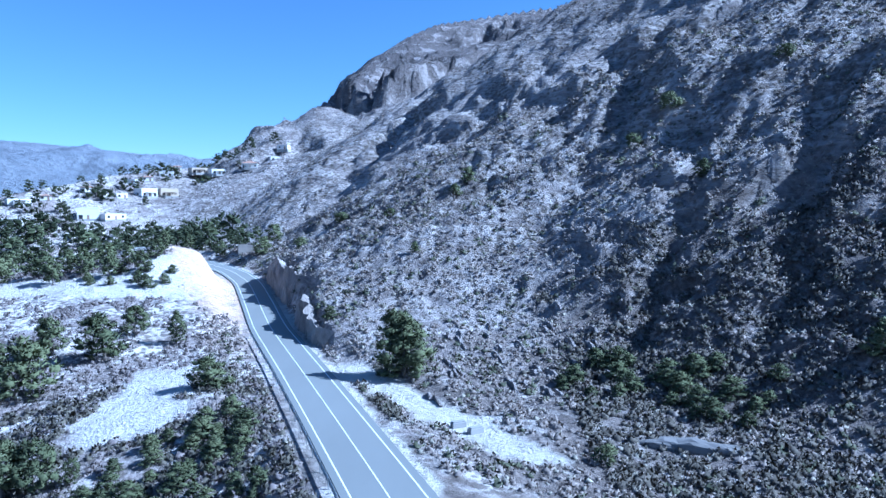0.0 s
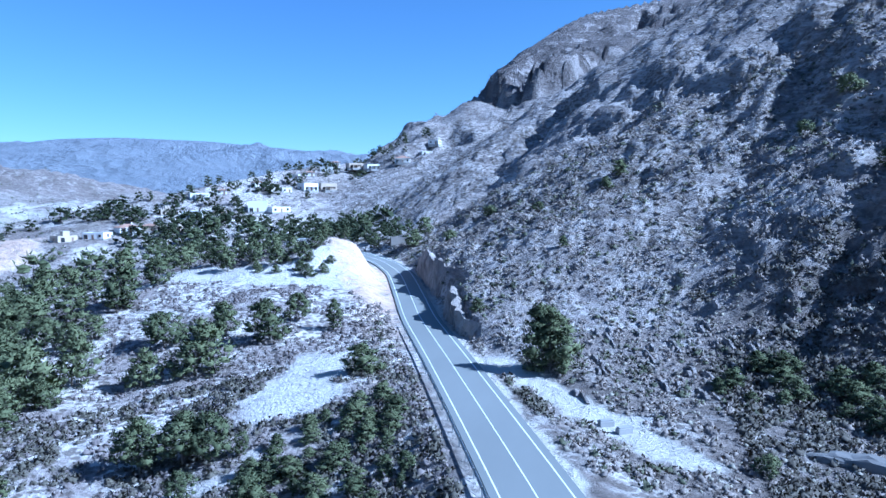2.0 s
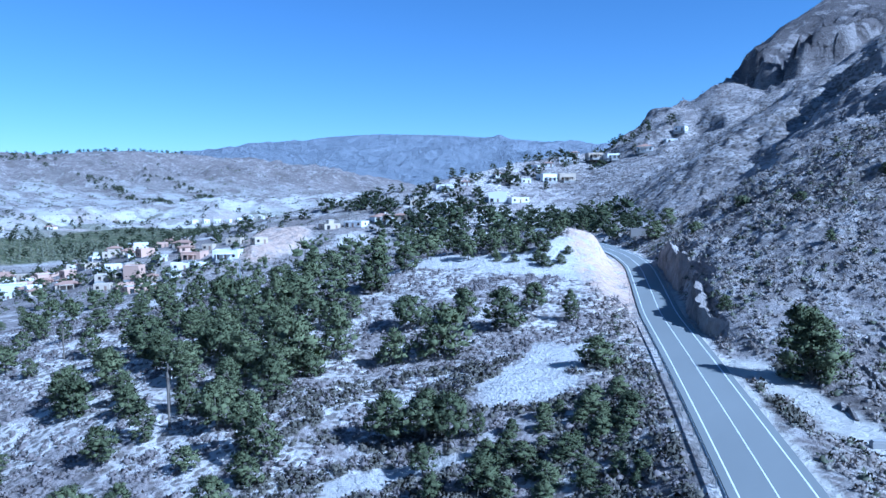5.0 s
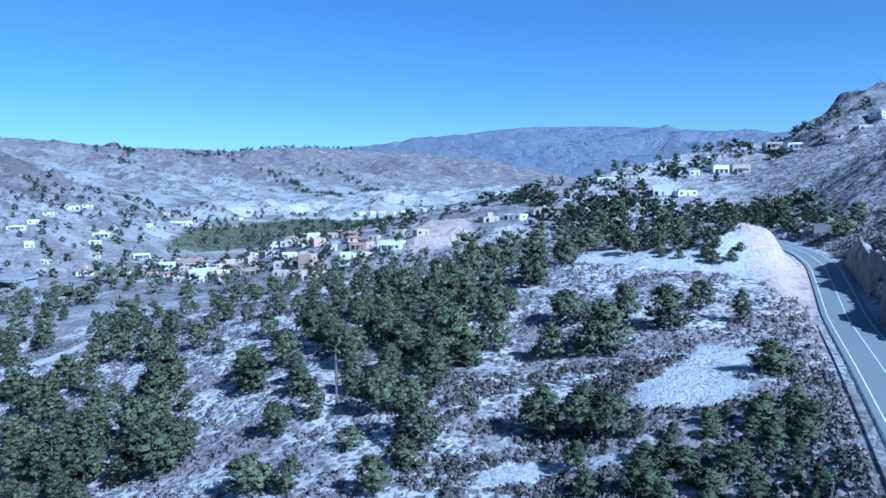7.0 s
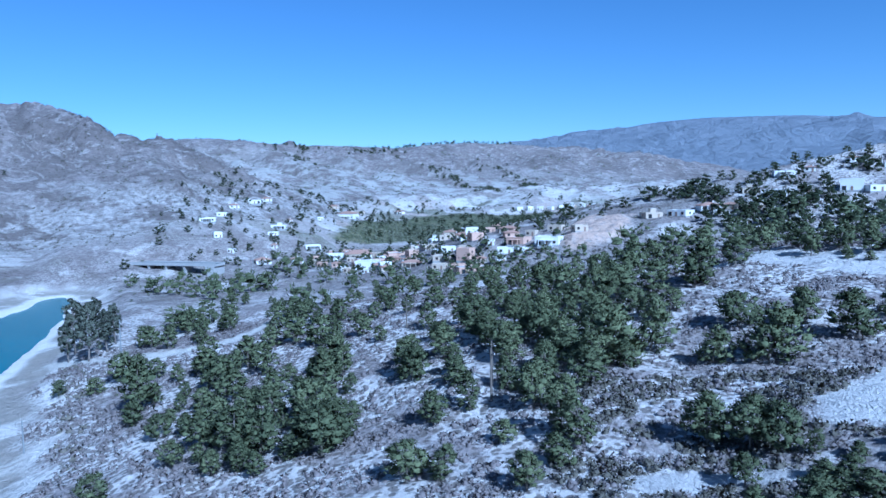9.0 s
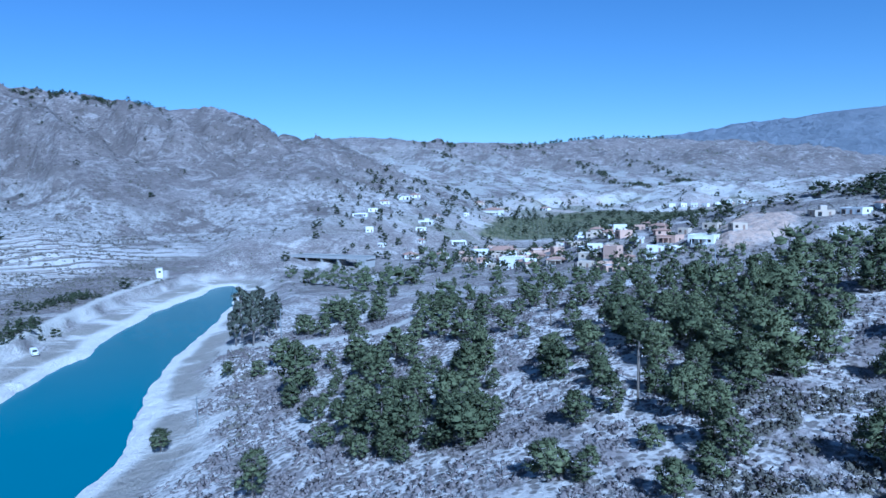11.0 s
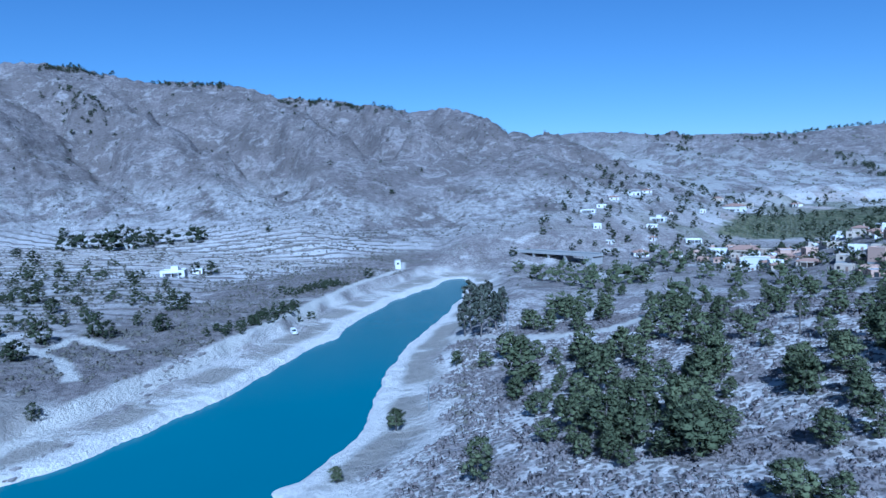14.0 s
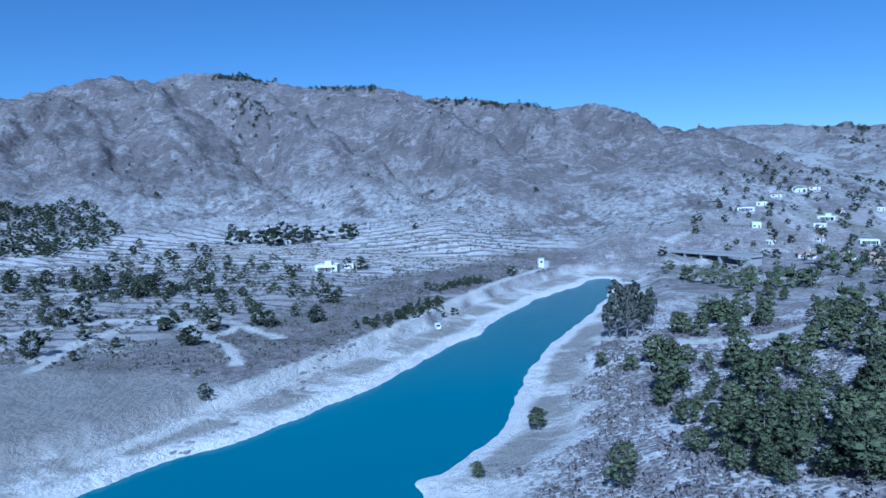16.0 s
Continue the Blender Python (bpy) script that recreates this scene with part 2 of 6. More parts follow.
M_BARK = plain("bark", (0.12, 0.10, 0.085), (0.24, 0.21, 0.18), 6.0, 0.95, 0, 0.6)
M_WHITE = plain("white_render", (0.60, 0.585, 0.555), (0.76, 0.745, 0.715), 1.0, 0.85)
M_CREAM = plain("cream_render", (0.42, 0.35, 0.27), (0.52, 0.45, 0.36), 1.0, 0.85)
M_PINK = plain("pink_render", (0.46, 0.30, 0.22), (0.54, 0.38, 0.29), 1.0, 0.85)
M_TILE = plain("clay_tiles", (0.26, 0.155, 0.11), (0.38, 0.25, 0.185), 3.0, 0.85, 0, 0.5)
M_FLAT = plain("roof_screed", (0.42, 0.40, 0.38), (0.58, 0.56, 0.53), 1.0, 0.9)
M_PANE = plain("window_glass", (0.02, 0.025, 0.03), (0.04, 0.045, 0.05), 1.0, 0.08, 0, 0.0, 0.5)
M_FRAME = plain("painted_frame", (0.20, 0.14, 0.10), (0.28, 0.2, 0.15), 3.0, 0.6)
M_STEEL = plain("galvanised_steel", (0.30, 0.31, 0.31), (0.45, 0.46, 0.46), 4.0, 0.5, 0.7, 0.1)
M_CONCRETE = plain("concrete", (0.26, 0.25, 0.235), (0.40, 0.39, 0.37), 1.5, 0.9, 0, 0.3)
M_WOOD = plain("weathered_wood", (0.10, 0.085, 0.07), (0.20, 0.17, 0.14), 5.0, 0.9, 0, 0.4)
def limestone_material():
    n = Nodes("limestone", 0.95, 0.0, 0.15)
    tone, vein = n.noise(0.35, 7, 0.75, (1, 1, 0.45), 0.4), n.noise(1.8, 6, 0.75, (1, 1, 0.4))
    n.bump(n.calc("ADD", n.calc("MULTIPLY", tone, 2.0), vein), 1.0, 0.45)
    col = n.mix(n.step(tone, 0.3, 0.7), (0.17, 0.150, 0.140), (0.42, 0.375, 0.34))
    return n.colour(n.mix(n.step(vein, 0.56, 0.72, 0.0, 0.7), col, (0.10, 0.088, 0.08)))


M_ROCK = limestone_material()
# rock colour darkened in place of shade, for the gully ledge
M_SHADEDROCK = plain("shaded_rock", (0.10, 0.095, 0.09), (0.25, 0.235, 0.22), 1.0, 0.95, 0, 0.9)
M_DRYSTONE = plain("dry_stone", (0.20, 0.18, 0.16), (0.36, 0.33, 0.30), 2.0, 0.95, 0, 0.8)
M_CHALKSTONE = plain("chalk_stone", (0.32, 0.305, 0.285), (0.52, 0.50, 0.465), 1.2, 0.95, 0, 0.5)
M_TYRE = plain("tyre_rubber", (0.015, 0.015, 0.015), (0.03, 0.03, 0.03), 5.0, 0.9)


# ---- the lie of the land ----
def hashed(ix, iy, seed):
    n = (ix.astype(np.int64) * 374761393 + iy.astype(np.int64) * 668265263 + seed * 362437) & 0xFFFFFFFF
    n = ((n ^ (n >> 13)) * 1274126177) & 0xFFFFFFFF
    return ((n ^ (n >> 16)) & 0xFFFF) / 65536.0


def grad_noise(x, y, seed=0):
    """Smooth noise of unit cell size, about -1 to 1."""
    ix, iy = np.floor(x), np.floor(y)
    fx, fy = x - ix, y - iy
    total = 0
    ux, uy = fx * fx * fx * (fx * (fx * 6 - 15) + 10), fy * fy * fy * (fy * (fy * 6 - 15) + 10)
    for cx in (0, 1):
        for cy in (0, 1):
            a = hashed(ix + cx, iy + cy, seed) * 2 * np.pi
            dot = np.cos(a) * (fx - cx) + np.sin(a) * (fy - cy)
            total = total + dot * (ux if cx else 1 - ux) * (uy if cy else 1 - uy)
    return total * 1.5


def fbm(x, y, octaves=4, seed=0):
    total, amp = 0, 1.0
    for i in range(octaves):
        total, amp, x, y = total + amp * grad_noise(x, y, seed + i), amp * 0.5, x * 2.03 + 7.1, y * 2.03 - 3.7
    return total


def ridged(x, y, octaves=4, seed=0):
    total, amp = 0, 1.0
    for i in range(octaves):
        total, amp, x, y = total + amp * (1 - 2 * np.abs(grad_noise(x, y, seed + i))), amp * 0.5, x * 2.1 + 5.3, y * 2.1 + 1.9
    return total * 0.6


def ramp(a, b, v):
    u = np.clip((v - a) / (b - a), 0, 1)
    return u * u * (3 - 2 * u)


# heights of the low ground: x, y, z
LOW_NEAR = [
    (0, 0, 20), (20, -60, 18), (-30, 30, 20), (-5, 60, 28.5), (-20, 100, 29), (-34, 120, 30), (-48, 168, 34), (-57, 193, 35.5),
    (-36, 77, 26), (-44, 82, 26.8), (-30, 58, 23.5), (-60, 90, 26), (-60, 60, 22), (-98, 79, 24.5), (-70, 110, 29.5), (-65, 138, 34.5),
    (-62, 172, 43), (-80, 157, 38), (-85, 185, 41), (-101, 155, 35.5), (-120, 120, 28), (-150, 150, 27), (-130, 230, 33), (10, 67, 27.5), (27, 71, 26.5),
    (40, 100, 30), (60, 60, 28), (100, 0, 24), (120, -150, 20), (-22, 140, 34), (-30, 220, 42), (-60, 300, 48), (-40, 400, 62), (10, 300, 60)]
LOW_WEST = [
    (-160, 100, 22), (-200, 130, 19), (-183, 45, 12), (-220, 80, 13), (-250, 150, 14), (-99, 9, 11), (-60, 10, 15), (-167, 12, 4.5),
    (-229, 24, 6), (-301, 45, 7), (-360, 90, 7), (-375, 185, 8), (-300, 211, 13), (-318, 270, 17), (-329, 470, 34), (-420, 330, 18),
    (-682, 448, 23), (-546, 582, 29), (-110, 290, 37), (-480, 30, 7), (-455, 38, 4.5), (-520, 60, 10), (-600, 110, 20), (-900, 300, 28), (-1000, 800, 38), (-620, 300, 19)]
LOW_BANK = [
    (-366, -117, 13), (-502, -332, 20), (-250, -216, 12), (-156, -121, 9), (-194, -89, 8.5), (-513, -120, 18), (-422, -23, 9),
    (-809, -690, 40), (-90, -150, 9), (-1200, 1500, 60), (-2000, 2500, 70), (0, 3000, 90), (-2500, 0, 60), (0, -3000, 10), (3000, 0, 60),
    (-1500, -1500, 50), (-300, -400, 16)]
spots = np.array(LOW_NEAR + LOW_WEST + LOW_BANK, float)
gap = np.hypot(spots[:, None, 0] - spots[None, :, 0], spots[:, None, 1] - spots[None, :, 1])
pull = np.linalg.solve(np.sqrt(gap ** 2 + 64) + np.eye(len(spots)) * -0.5, spots[:, 2] - 30)

# crests: x, y, z, how far the slope below reaches
PEAK = [(-188, 664, 92, 110), (-180, 707, 122, 190), (-173, 750, 151, 240), (-152, 796, 173, 290), (-121, 851, 207, 370), (-92, 905, 237, 480),
        (-59, 958, 272, 640), (-14, 1010, 308, 720), (18, 1050, 324, 780), (70, 1078, 337, 800), (131, 1102, 354, 800), (173, 1117, 363, 800),
        (212, 1110, 357, 780), (238, 1074, 341, 740)]
NOSE = [(116, 404, 143, 216), (80, 320, 116, 166), (50, 250, 92, 122), (29, 208, 73, 94), (7, 175, 58, 68), (-5, 155, 46, 50),
        (-12, 137, 38.5, 36), (-15, 124, 34.5, 28)]
SPUR = [(175, 944, 281, 420), (202, 877, 293, 406), (211, 834, 292, 392), (228, 746, 298, 392), (290, 650, 288, 480), (300, 565, 304, 486),
        (302, 483, 312, 468), (355, 394, 305, 450), (433, 250, 285, 423), (498, 44, 254, 396), (526, -192, 223, 378), (521, -437, 172, 360)]
HILL = [(-643, -766, 104, 480), (-766, -643, 148, 480), (-797, -620, 174, 480), (-834, -604, 206, 480), (-889, -560, 222, 490),
        (-917, -532, 212, 490), (-937, -517, 227, 490), (-974, -467, 233, 490), (-983, -422, 225, 480), (-999, -324, 209, 480), (-988, -255, 208, 470),
        (-965, -170, 183, 450), (-926, -83, 171, 430), (-880, -15, 149, 400), (-829, 49, 147, 380), (-786, 83, 130, 290), (-741, 117, 100, 220),
        (-718, 131, 88, 180), (-674, 149, 64, 130), (-639, 165, 40, 100)]
MID = [(-1496, 105, 146, 700), (-1482, 235, 141, 700), (-1495, 277, 153, 700), (-1518, 359, 172, 720), (-1525, 414, 176, 720), (-1522, 494, 167, 700),
       (-1517, 622, 161, 680), (-1513, 731, 164, 680), (-1475, 845, 153, 680), (-1463, 904, 166, 680), (-1431, 1025, 172, 700), (-1379, 1157, 165, 700),
       (-1331, 1285, 146, 650), (-1258, 1397, 108, 560), (-1170, 1497, 69, 450)]
RANGE = [(-3477, 1265, 246, 1400), (-3204, 1850, 246, 1400), (-2830, 2383, 291, 1400), (-2662, 2570, 324, 1400), (-2570, 2662, 337, 1400),
         (-2450, 2839, 373, 1450), (-2297, 3027, 398, 1500), (-2070, 3187, 391, 1500), (-1883, 3301, 384, 1500), (-1690, 3404, 358, 1400),
         (-1486, 3552, 348, 1300), (-1436, 3626, 318, 1200), (-1169, 3825, 339, 1200), (-557, 3961, 339, 1200), (418, 3978, 332, 1200)]
SHOULDER = [(-150, 624, 92, 100), (-172, 575, 88, 120), (-191, 484, 81, 140), (-208, 399, 69, 135), (-241, 356, 58, 120), (-270, 322, 49, 110),
            (-290, 290, 36, 80)]

# cliffs of the mountain: line along the brink, drop, run-out, length of the hollow below
SCARPS = [([(-8, 830), (-18, 800), (-36, 720), (-52, 670), (-66, 640)], 42, 12, 60), ([(-22, 372), (-10, 349), (3, 316), (14, 288)], 9, 4, 20),
          ([(6, 236), (12, 247), (24, 252), (36, 268)], 7, 4, 14), ([(30, 190), (37, 203), (47, 222), (60, 240), (74, 262)], 8, 4, 14),
          ([(62, 207), (76, 220), (94, 240)], 7, 4, 14), ([(30, 960), (60, 1000), (105, 1040)], 26, 10, 50), ([(-150, 745), (-120, 800), (-96, 850)], 20, 9, 40),
          ([(-2, 168), (3, 172), (10, 176), (16, 186)], 3.5, 2, 8), ([(2, 134), (6, 140), (13, 147)], 2.2, 1.5, 6), ([(48, 118), (56, 124), (66, 130)], 4, 2, 9)]
SPURS = [([(-943, -458), (-837, -338), (-747, -253), (-673, -185), (-575, -121)], 20, 46), ([(-953, -225), (-771, -121), (-690, -80), (-630, -49), (-551, 0)], 22, 48),
         ([(-794, 64), (-675, 96), (-608, 118), (-560, 160)], 14, 36), ([(-865, -533), (-747, -411), (-621, -307)], 20, 46), ([(-975, -320), (-850, -225), (-700, -130)], 14, 34),
         ([(-880, -40), (-780, -10), (-660, 20), (-590, 30)], 14, 34)]
GULLIES = [([(64, 165), (51, 142), (43, 123), (34, 109), (25, 99), (15, 86)], 2.7, 4.5), ([(86, 150), (62, 120), (52, 106), (44, 92), (37, 80)], 2.8, 4.5),
           ([(110, 300), (72, 232), (46, 182), (26, 150), (10, 124)], 3.5, 6), ([(150, 260), (112, 205), (84, 166)], 3.5, 7), ([(10, 420), (-20, 330), (-34, 270), (-44, 220)], 6, 12),
           ([(220, 300), (160, 210), (118, 152)], 4, 8)]

LAKE = [(-40, -150), (-80, -105), (-111, -84), (-128, -76), (-143, -66), (-156, -59), (-182, -49), (-210, -40), (-258, -25), (-287, -21), (-340, -5),
        (-393, 19), (-413, 26), (-417, 34), (-399, 36), (-338, 27), (-306, 19), (-277, 11), (-238, 0), (-201, -6), (-168, -8), (-148, -11), (-138, -15),
        (-126, -20), (-122, -25), (-115, -22), (-95, -35), (-70, -60), (-20, -130)]

# dirt tracks: x, y
TRACKS = [[(-122, -90), (-145, -81), (-190, -65), (-228, -55), (-289, -40), (-353, -25), (-405, -3), (-440, 0)],
          [(-160, -132), (-173, -136), (-202, -146), (-217, -144), (-244, -144), (-226, -125), (-205, -105), (-190, -90), (-178, -84)],
          [(-205, -176), (-217, -169), (-227, -160), (-230, -148), (-251, -134)], [(-205, -105), (-232, -108), (-215, -86)], [(-278, -216), (-285, -205), (-262, -190), (-245, -184)],
          [(-174, -141), (-199, -147), (-213, -143)], [(-240, 15), (-227, 18), (-206, 30), (-194, 40), (-188, 48), (-188, 58), (-201, 69), (-218, 81)]]
CHALK = [(-108, 157), (-92, 142), (-84, 143), (-69, 139), (-59, 144), (-51, 140), (-49, 152), (-56, 165), (-62, 170), (-70, 158), (-84, 154)]
RUBBLE = [(-37, 104), (-44, 102), (-44, 91), (-46, 82), (-40, 76), (-35, 78), (-32, 84)]
SPOIL = [(-49, 56), (-44, 61), (-38, 67), (-34, 69), (-34, 65), (-42, 58), (-46, 54)]
RUST = [(-66, 172), (-62, 186), (-52, 178), (-44, 158), (-36, 134), (-29, 110), (-31, 104), (-38, 112), (-46, 132), (-56, 152)]
CUT = [(-236, 219), (-254, 240), (-266, 262), (-245, 272), (-222, 246), (-226, 225)]
FIELD = [(-500, 225), (-590, 290), (-680, 405), (-650, 480), (-560, 540), (-470, 480), (-430, 330)]
BARE = [(-170, -136), (-161, -117), (-165, -84), (-145, -81), (-126, -93), (-90, -120), (-120, -150)]

# the road's middle line: x, y, z
ROAD = [(40, -75, 27), (12, 5, 28.8), (-4.5, 54.8, 29), (-11.8, 75.5, 29), (-21, 100.7, 29.3), (-32.2, 129.4, 30.3), (-39.9, 151.2, 32.2),
        (-48.7, 175.8, 34), (-58, 194, 35.2), (-72, 212, 36.5), (-92, 232, 37.5), (-112, 262, 39)]


def densify(points, step):
    p = np.array(points, float)
    at = np.concatenate([[0], np.cumsum(np.hypot(*np.diff(p[:, :2], axis=0).T))])
    s = np.linspace(0, at[-1], max(2, int(at[-1] / step)))
    q = np.stack([np.interp(s, at, p[:, i]) for i in range(p.shape[1])], 1)
    for _ in range(6):
        q[1:-1] = (q[:-2] + 2 * q[1:-1] + q[2:]) / 4
    return q


def crest_height(points, step, bend, foot, x, y, fall=(0.0, -1.0), narrow=1.0):
    """A ridge under a crest line. It falls evenly on the side of fall, and narrow times as steeply past its ends."""
    p = np.array(points, float)
    reach = p[:, 3].max() * 1.35
    near_box = (x > p[:, 0].min() - reach) & (x < p[:, 0].max() + reach) & (y > p[:, 1].min() - reach) & (y < p[:, 1].max() + reach)
    if not near_box.all():
        full, full_n = np.full(x.shape, -1e3), np.zeros(x.shape)
        if near_box.any():
            full[near_box], full_n[near_box] = crest_height(points, step, bend, foot, x[near_box], y[near_box], fall, narrow)
        return full, full_n
    q = densify(points, step)
    best, near = np.full(x.shape, -1e3), np.zeros(x.shape)
    for cx, cy, cz, w in q:
        dx, dy = x - cx, y - cy
        if narrow == 1.0:
            u = np.hypot(dx, dy) / w
        else:
            side = (dx * fall[1] - dy * fall[0]) * narrow
            u = np.hypot(dx * fall[0] + dy * fall[1], side) / w
        h = np.where(u < 1, foot + (cz - foot) * np.abs(1 - u) ** bend, foot - (u - 1) * w * 0.4)
        near = np.where(h > best, np.clip(1 - u, 0, 1), near)
        best = np.maximum(best, h)
    return best, near


def side_of(points, x, y):
    """Distance to a line, and the height of its nearest point."""
    q = densify(points, 3.0)
    dist, level = np.full(x.shape, 1e9), np.zeros(x.shape)
    for (ax, ay, az), (bx, by, bz) in zip(q[:-1], q[1:]):
        ux, uy = bx - ax, by - ay
        k = np.clip(((x - ax) * ux + (y - ay) * uy) / (ux * ux + uy * uy), 0, 1)
        d = np.hypot(x - ax - k * ux, y - ay - k * uy)
        level = np.where(d < dist, az + k * (bz - az), level)
        dist = np.minimum(d, dist)
    return dist, level


def lake_dist(x, y):
    """Distance to the lake's shore, negative over the water."""
    p = np.array(LAKE, float)
    dist, inside = np.full(x.shape, 1e9), np.zeros(x.shape, bool)
    for (ax, ay), (bx, by) in zip(p, np.roll(p, -1, 0)):
        ux, uy = bx - ax, by - ay
        k = np.clip(((x - ax) * ux + (y - ay) * uy) / (ux * ux + uy * uy), 0, 1)
        dist = np.minimum(dist, np.hypot(x - ax - k * ux, y - ay - k * uy))
        with np.errstate(divide="ignore", invalid="ignore"):
            inside ^= ((ay > y) != (by > y)) & (x < ux * (y - ay) / (uy if uy else 1e-9) + ax)
    return np.where(inside, -dist, dist)


def edge_dist(poly, x, y):
    """Distance to a closed outline, negative inside."""
    dist, hit = np.full(x.shape, 1e9), np.zeros(x.shape, bool)
    for (ax, ay), (bx, by) in zip(poly, poly[1:] + poly[:1]):
        ux, uy = bx - ax, by - ay
        k = np.clip(((x - ax) * ux + (y - ay) * uy) / (ux * ux + uy * uy), 0, 1)
        dist = np.minimum(dist, np.hypot(x - ax - k * ux, y - ay - k * uy))
        hit ^= ((ay > y) != (by > y)) & (x < ux * (y - ay) / (uy if uy else 1e-9) + ax)
    return np.where(hit, -dist, dist)


def beside(points, x, y, fall):
    """Distance to a line, signed by the side that the fall points to, and how near its ends lie."""
    q = np.array(points, float)
    run = np.concatenate([[0], np.cumsum(np.hypot(*np.diff(q, axis=0).T))])
    dist, sign, along = np.full(x.shape, 1e9), np.zeros(x.shape), np.zeros(x.shape)
    for (ax, ay), (bx, by), s0, s1 in zip(q[:-1], q[1:], run[:-1], run[1:]):
        ux, uy = bx - ax, by - ay
        k = np.clip(((x - ax) * ux + (y - ay) * uy) / (ux * ux + uy * uy), 0, 1)
        px, py = x - ax - k * ux, y - ay - k * uy
        d = np.hypot(px, py)
        near = d < dist
        sign = np.where(near, np.sign(px * fall[0] + py * fall[1]), sign)
        along = np.where(near, (s0 + k * (s1 - s0)) / run[-1], along)
        dist = np.minimum(d, dist)
    return dist * sign, np.clip(np.minimum(along, 1 - along) * 5, 0.15, 1)


def blend_max(a, b, k):
    h = np.clip(0.5 + 0.5 * (a - b) / k, 0, 1)
    return b + (a - b) * h + k * h * (1 - h)


def land(x, y):
    """Height of the ground, and the masks of its cover."""
    x, y = np.asarray(x, float), np.asarray(y, float)
    out = np.full(x.shape, 30.0)
    for (sx, sy, _), k in zip(spots, pull):
        out = out + k * np.sqrt((x - sx) ** 2 + (y - sy) ** 2 + 64)
    away = np.hypot(x, y)
    low = np.clip(out, 2, 120)
    # knolls and hollows of the low ground
    low = low + fbm(x / 38, y / 38, 4, 3) * 1.3 * ramp(30, 90, away) + fbm(x / 160, y / 160, 3, 9) * 3.0 * ramp(250, 700, away)
    # bare clay bluffs at the foot of the far hills
    bluff = ramp(780, 930, away) * (1 - ramp(1150, 1400, away)) * ramp(-350, -600, x) * ramp(150, 350, y)
    low = low + bluff * (ridged(x / 130, y / 130, 4, 21) + 0.5) * 16
    down_x, down_y = -0.55, -0.83  # the big mountain falls this way
    across, along = x * -down_y + y * down_x, x * down_x + y * down_y
    gully = ridged(across / 80 + fbm(x / 120, y / 120, 2, 31) * 0.5, along / 340, 5, 33)
    crag = ridged(across / 30 + along / 55, along / 75 - across / 90, 4, 41)
    bedding = ridged(across / 8 + along / 16, along / 40, 2, 43) * (1 - ramp(200, 380, away))
    peak, peak_n = crest_height(PEAK, 14, 1.15, 32, x, y, (-0.15, -0.99), 3.6)
    spur, spur_n = crest_height(SPUR, 14, 1.0, 26, x, y)
    nose, _ = crest_height(NOSE, 6, 0.95, 27, x, y)
    mount = blend_max(blend_max(peak, spur, 10), nose, 6)
    top = np.where(peak > spur, peak_n, spur_n)
    calm = 1 - ramp(0.72, 0.97, top)  # the crests stay as they are
    rise = ramp(30, 110, mount)
    mount = mount + (gully - 0.55) * 9.5 * rise * calm + (crag * (3.6 + 3.4 * ramp(420, 700, away)) + bedding * 0.9) * ramp(29, 60, mount) * (0.3 + 0.7 * calm)
    # cliff bands that step across the far face
    band = (mount + along * 0.16 + fbm(x / 90, y / 90, 3, 51) * 22) / 62
    step = band - np.floor(band)
    cliff = ramp(420, 600, away) * rise * calm
    mount = mount + cliff * 62 * 0.6 * (ramp(0.40, 0.60, step) - step - 0.15)
    knob = ramp(29, 36, mount) * (1 - ramp(300, 460, away))
    mount = mount + knob * ((ridged(x / 9 + fbm(x / 14, y / 14, 2, 47), y / 9, 3, 45) - 0.4) * 1.7 + fbm(x / 3.2, y / 3.2, 2, 46) * 0.5)
    jag = fbm(x / 17, y / 17, 3, 55)
    for line, deep, wide, long in SCARPS:
        off, taper = beside(line, x, y, (down_x, down_y))
        off = off + jag * wide * 1.6
        mount = mount - deep * taper * ramp(0, wide, off) * np.exp(-np.clip(off, 0, None) / long)
    for line, deep, wide in GULLIES:
        off, taper = beside(line, x, y, (down_x, down_y))
        mount = mount - deep * taper * np.exp(-((off + jag * wide * 0.8) / wide) ** 2)
    hill, hill_n = crest_height(HILL, 14, 1.15, 20, x, y)
    run, over = x * 0.77 + y * 0.64, y * 0.77 - x * 0.64  # down the hills' slope, and across it
    hill_g = ridged(run / 420, over / 105 + fbm(x / 130, y / 130, 3, 61) * 0.45, 5, 63)
    calm = 1 - ramp(0.7, 0.97, hill_n)
    hill = hill + (hill_g - 0.4) * 24 * ramp(22, 90, hill) * calm + (ridged(run / 130, over / 34 + fbm(x / 60, y / 60, 2, 67) * 0.4, 4, 65) * 6.5 + ridged(run / 45, over / 16, 2, 66) * 2.2) * ramp(20, 50, hill)
    for line, high, wide in SPURS:
        off, taper = beside(line, x, y, (1.0, 0.0))
        off = np.abs(off + fbm(x / 45, y / 45, 3, 69) * wide * 0.35) / wide
        hill = hill + high * taper * (np.clip(1 - off, 0, 1) ** 1.3 - 0.55 * np.exp(-((off - 1.3) / 0.45) ** 2)) * ramp(24, 60, hill)
    mid, mid_n = crest_height(MID, 22, 1.1, 34, x, y)
    mid = mid + ((ridged(x / 260, y / 120, 5, 71) - 0.2) * 26 + ridged(over / 70, run / 150, 3, 72) * 8) * ramp(36, 100, mid) * (1 - ramp(0.7, 0.98, mid_n))
    far, far_n = crest_height(RANGE, 40, 1.0, 60, x, y)
